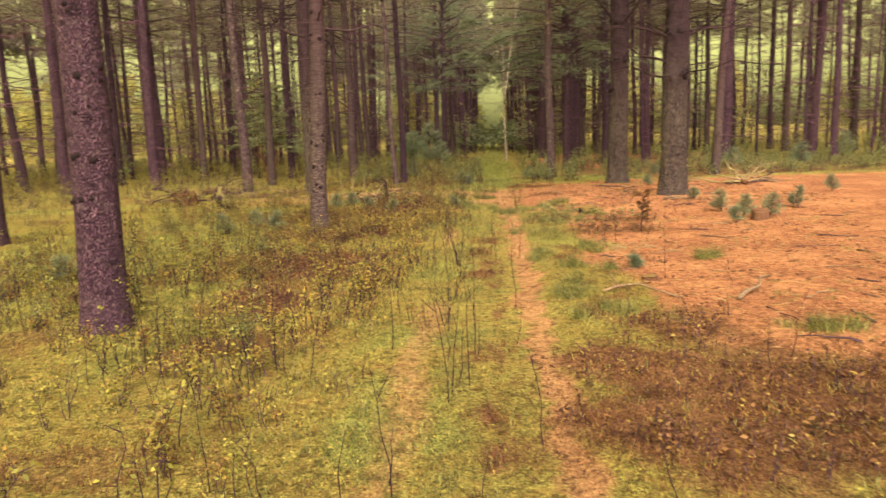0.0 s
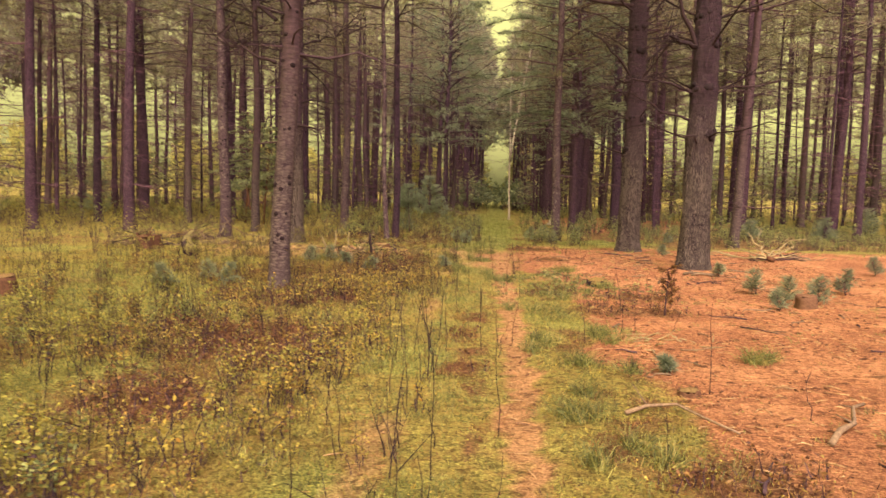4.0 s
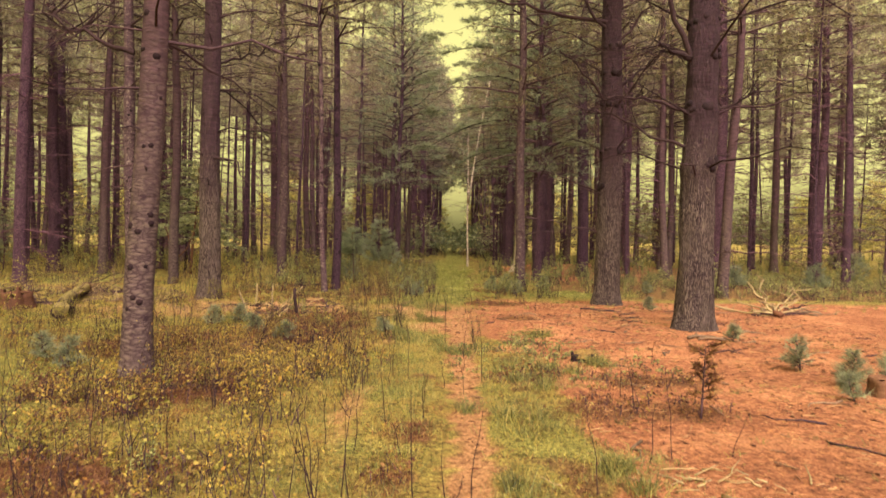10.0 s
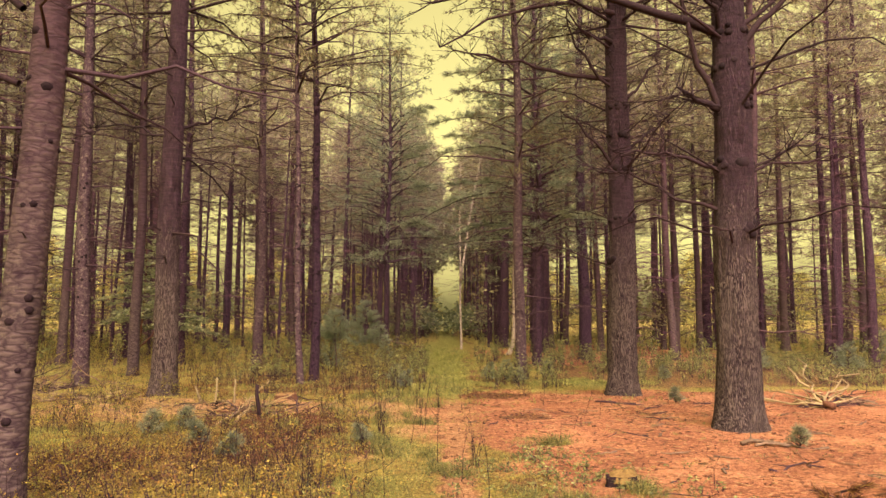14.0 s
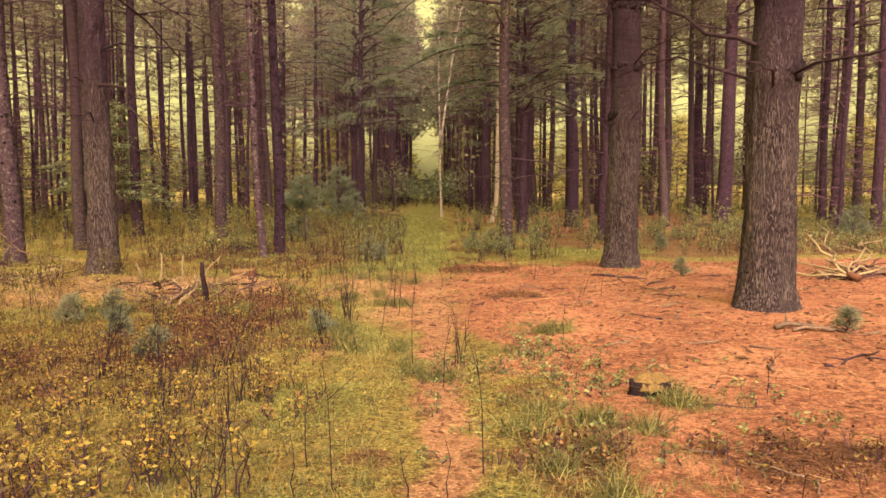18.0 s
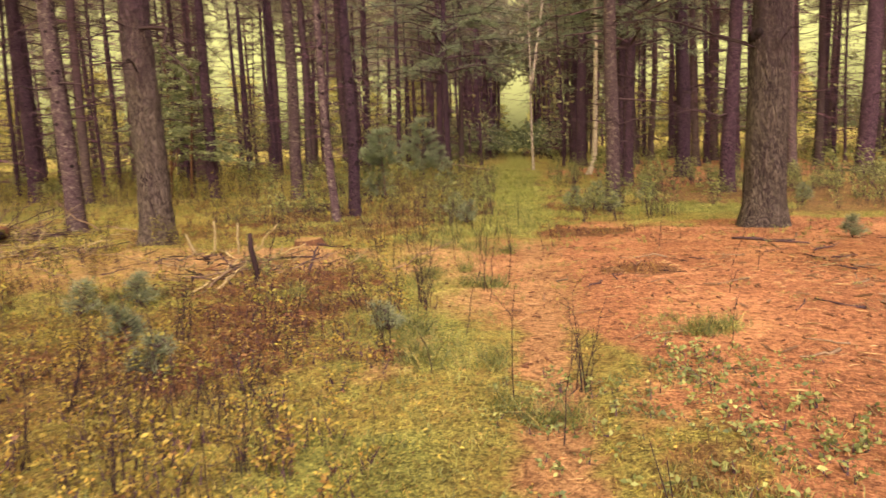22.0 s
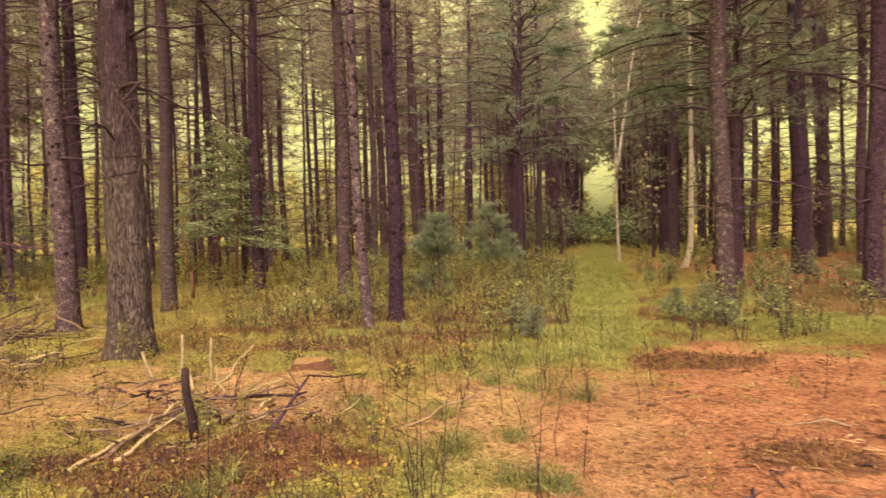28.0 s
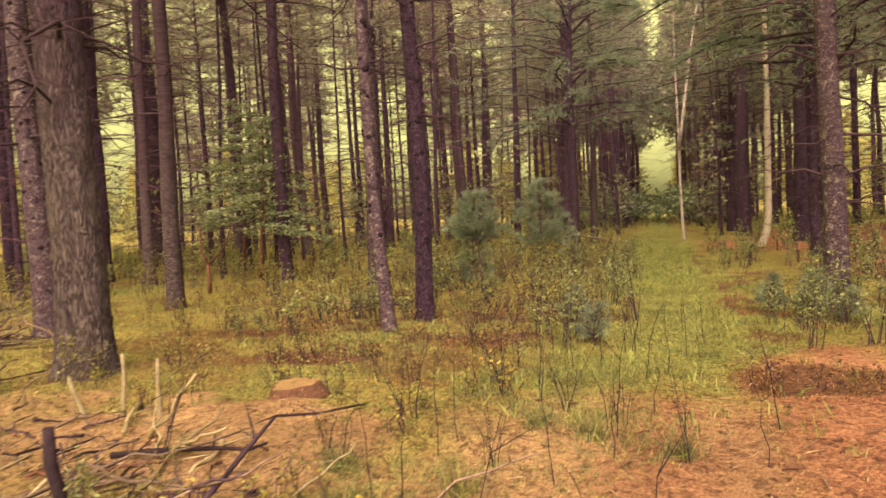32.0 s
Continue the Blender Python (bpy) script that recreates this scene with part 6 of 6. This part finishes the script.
young_pine(-1.75, 27.3, 1.65, 0.75, FAN, "bushy blue-green pine sapling beside dark trunks", 1, 0.4, 24, 0.13)
young_pine(-1.95, 27.6, 1.1, 0.5, FAN, "bushy blue-green pine sapling beside dark trunks", 11)
young_pine(-1.5, 33.4, 2.0, 1.0, FAN, "bushy blue-green pine sapling near the grassy lane", 2, 0.1, 22, 0.15)
young_pine(-0.7, 32.6, 0.9, 0.5, FAN, "bushy blue-green pine sapling near the grassy lane", 12)
young_pine(15.5, 30.2, 1.2, 0.8, SEEDLING, "dense young pine at the edge of the stand", 3)
young_pine(10.2, 27.5, 0.7, 0.5, SEEDLING, "dense young pine at the edge of the stand", 4)
young_pine(12.2, 26.4, 0.8, 0.6, SEEDLING, "dense young pine at the edge of the stand", 5)
young_pine(-15.5, 32.0, 2.2, 0.9, SEEDLING, "shaded young conifer between trunks", 6)
young_pine(-16.6, 33.4, 2.6, 1.0, SEEDLING, "shaded young conifer between trunks", 7)
SEEDS = [(5.0, 13.15, 0.38), (4.8, 11.75, 0.24), (6.5, 13.45, 0.36), (5.6, 12.35, 0.38), (5.15, 12.35, 0.34), (5.2, 15.4, 0.24), (2.4, 8.05, 0.13), (8.6, 16.6, 0.34), (5.3, 19.9, 0.25), (-2.65, 16.58, 0.32), (-1.1, 14.8, 0.27), (-1.75, 15.6, 0.3), (0.15, 15.8, 0.22), (-1.8, 28.2, 0.4), (-2.3, 16.95, 0.3),
         (0.43, 22.9, 0.42), (2.73, 24.3, 0.5), (3.0, 24.0, 0.35), (-3.65, 12.0, 0.36), (-3.45, 13.2, 0.32), (-3.0, 12.9, 0.34), (2.4, 24.9, 0.4), (0.1, 24.2, 0.4), (3.9, 25.4, 0.4), (6.6, 24.6, 0.35), (-4.2, 8.2, 0.3)]
for k, (a, b, h) in enumerate(SEEDS):
    young_pine(a, b, h, h * 0.62, SEEDLING, "small blue-green pine seedling on the forest floor", 20 + k, 0, 9, 0.085)

# the dead sapling on the needles
sp = root("dead_sapling", 3.1, 10.88)
t = np.linspace(0, 1, 6)
part("stem", tube(np.stack([0.03 * t, 0 * t, 0.6 * t - 0.02], 1), 0.011 * (1 - 0.75 * t), 6), TWIG, sp)
r_ = np.random.default_rng(81)
bits, base, ways = [], [], []
for k in range(30):
    z, a = r_.uniform(0.15, 0.6), r_.uniform(0, 6.28)
    w = unit(np.array([math.cos(a), math.sin(a), 0.35]))
    ln = r_.uniform(0.06, 0.15)
    p = np.array([0.03 * z / 0.6, 0, z])
    bits.append(tube(np.stack([p, p + w * ln * 0.5, p + w * ln]), [0.004, 0.003, 0.0015], 3, False))
    base.append(p[None] + w * ln * r_.uniform(0.4, 1.05, (50, 1))), ways.append(np.repeat(w[None], 50, 0))
base, ways = np.concatenate(base), np.concatenate(ways)
tagged(part("branchwork", pack(bits), TWIG, sp), kind="stuff")
tagged(part("needles", blades(base, unit(ways + r_.normal(size=ways.shape) * 0.6), 0.06, 0.007, r_), REDLEAF, sp, "withered brown needles", flat=True), kind="stuff")
tagged(sp, "half-dead pine sapling with withered brown needles", "sapling")


def layered_tree(x, y, height, reach, seed, label, first):
    """A shade tree with flat sprays of foliage in layers."""
    r_ = np.random.default_rng(seed)
    tr = root("understory_tree", x, y)
    t = np.linspace(0, 1, 8)
    stem = np.stack([0.12 * np.sin(t * 3 + seed), 0.1 * np.sin(t * 2), height * t - 0.05], 1)
    part("trunk", tube(stem, 0.05 * (1 - 0.85 * t) + 0.004, 8), CHARRED, tr, "thin nearly black trunk")
    bits, base = [], []
    for k in range(34):
        z = height * (first + (1 - first) * (k + 0.5) / 34)
        a = k * 2.4 + r_.normal() * 0.3
        o = np.array([math.cos(a), math.sin(a), 0])
        ln = reach * (1 - 0.75 * (z / height - first) / (1 - first)) * r_.uniform(0.6, 1.1)
        p0 = np.array([np.interp(z / height, t, stem[:, m]) for m in range(3)])
        s_ = np.linspace(0, 1, 5)
        p = p0 + s_[:, None] * o * ln + np.stack([0 * s_, 0 * s_, 0.12 * ln * s_ - 0.22 * ln * s_**2], 1)
        bits.append(tube(p, 0.012 * (1 - 0.85 * s_), 4, False))
        m = int(130 * ln)
        q = r_.uniform(0.2, 1.0, m)
        c = np.stack([np.interp(q, s_, p[:, j]) for j in range(3)], 1)
        c += np.array([-o[1], o[0], 0]) * (r_.uniform(-1, 1, (m, 1)) * 0.42 * ln * (1.15 - q[:, None])) + r_.normal(size=(m, 3)) * [0.03, 0.03, 0.035]
        base.append(c)
    base = np.concatenate(base)
    w = unit(r_.normal(size=base.shape) * [1, 1, 0.25])
    tagged(part("branchwork", pack(bits), TWIG, tr), kind="stuff")
    tagged(part("foliage", leaves(base, w, r_.uniform(0.06, 0.14, len(base)), 0.05, r_), HEMLOCK, tr, "flat sprays of fresh green foliage", flat=True), kind="stuff")
    return tagged(tr, label, "small tree")


layered_tree(-8.1, 31.3, 4.2, 2.1, 5, "small shade tree with layered light-green foliage", 0.28)
layered_tree(-9.3, 32.3, 4.8, 2.0, 6, "small shade tree with layered light-green foliage", 0.3)

# the dark forked sapling
wy = root("forked_sapling", -7.75, 28.4)
part("trunk", tube([[0, 0, -0.05], [0.02, 0, 0.3], [0.0, 0, 0.62]], [0.05, 0.042, 0.038], 8), CHARRED, wy)
part("limb", tube([[0.0, 0, 0.6], [-0.12, 0, 0.85], [-0.16, 0.05, 1.2], [-0.3, 0.1, 1.7]], [0.034, 0.028, 0.02, 0.01], 7), CHARRED, wy)
part("limb", tube([[0.0, 0, 0.6], [0.2, 0, 0.75], [0.45, 0, 1.0], [0.62, 0.05, 1.5]], [0.03, 0.026, 0.02, 0.01], 7), CHARRED, wy)
tagged(wy, "dark sapling that forks low into two limbs", "small tree")
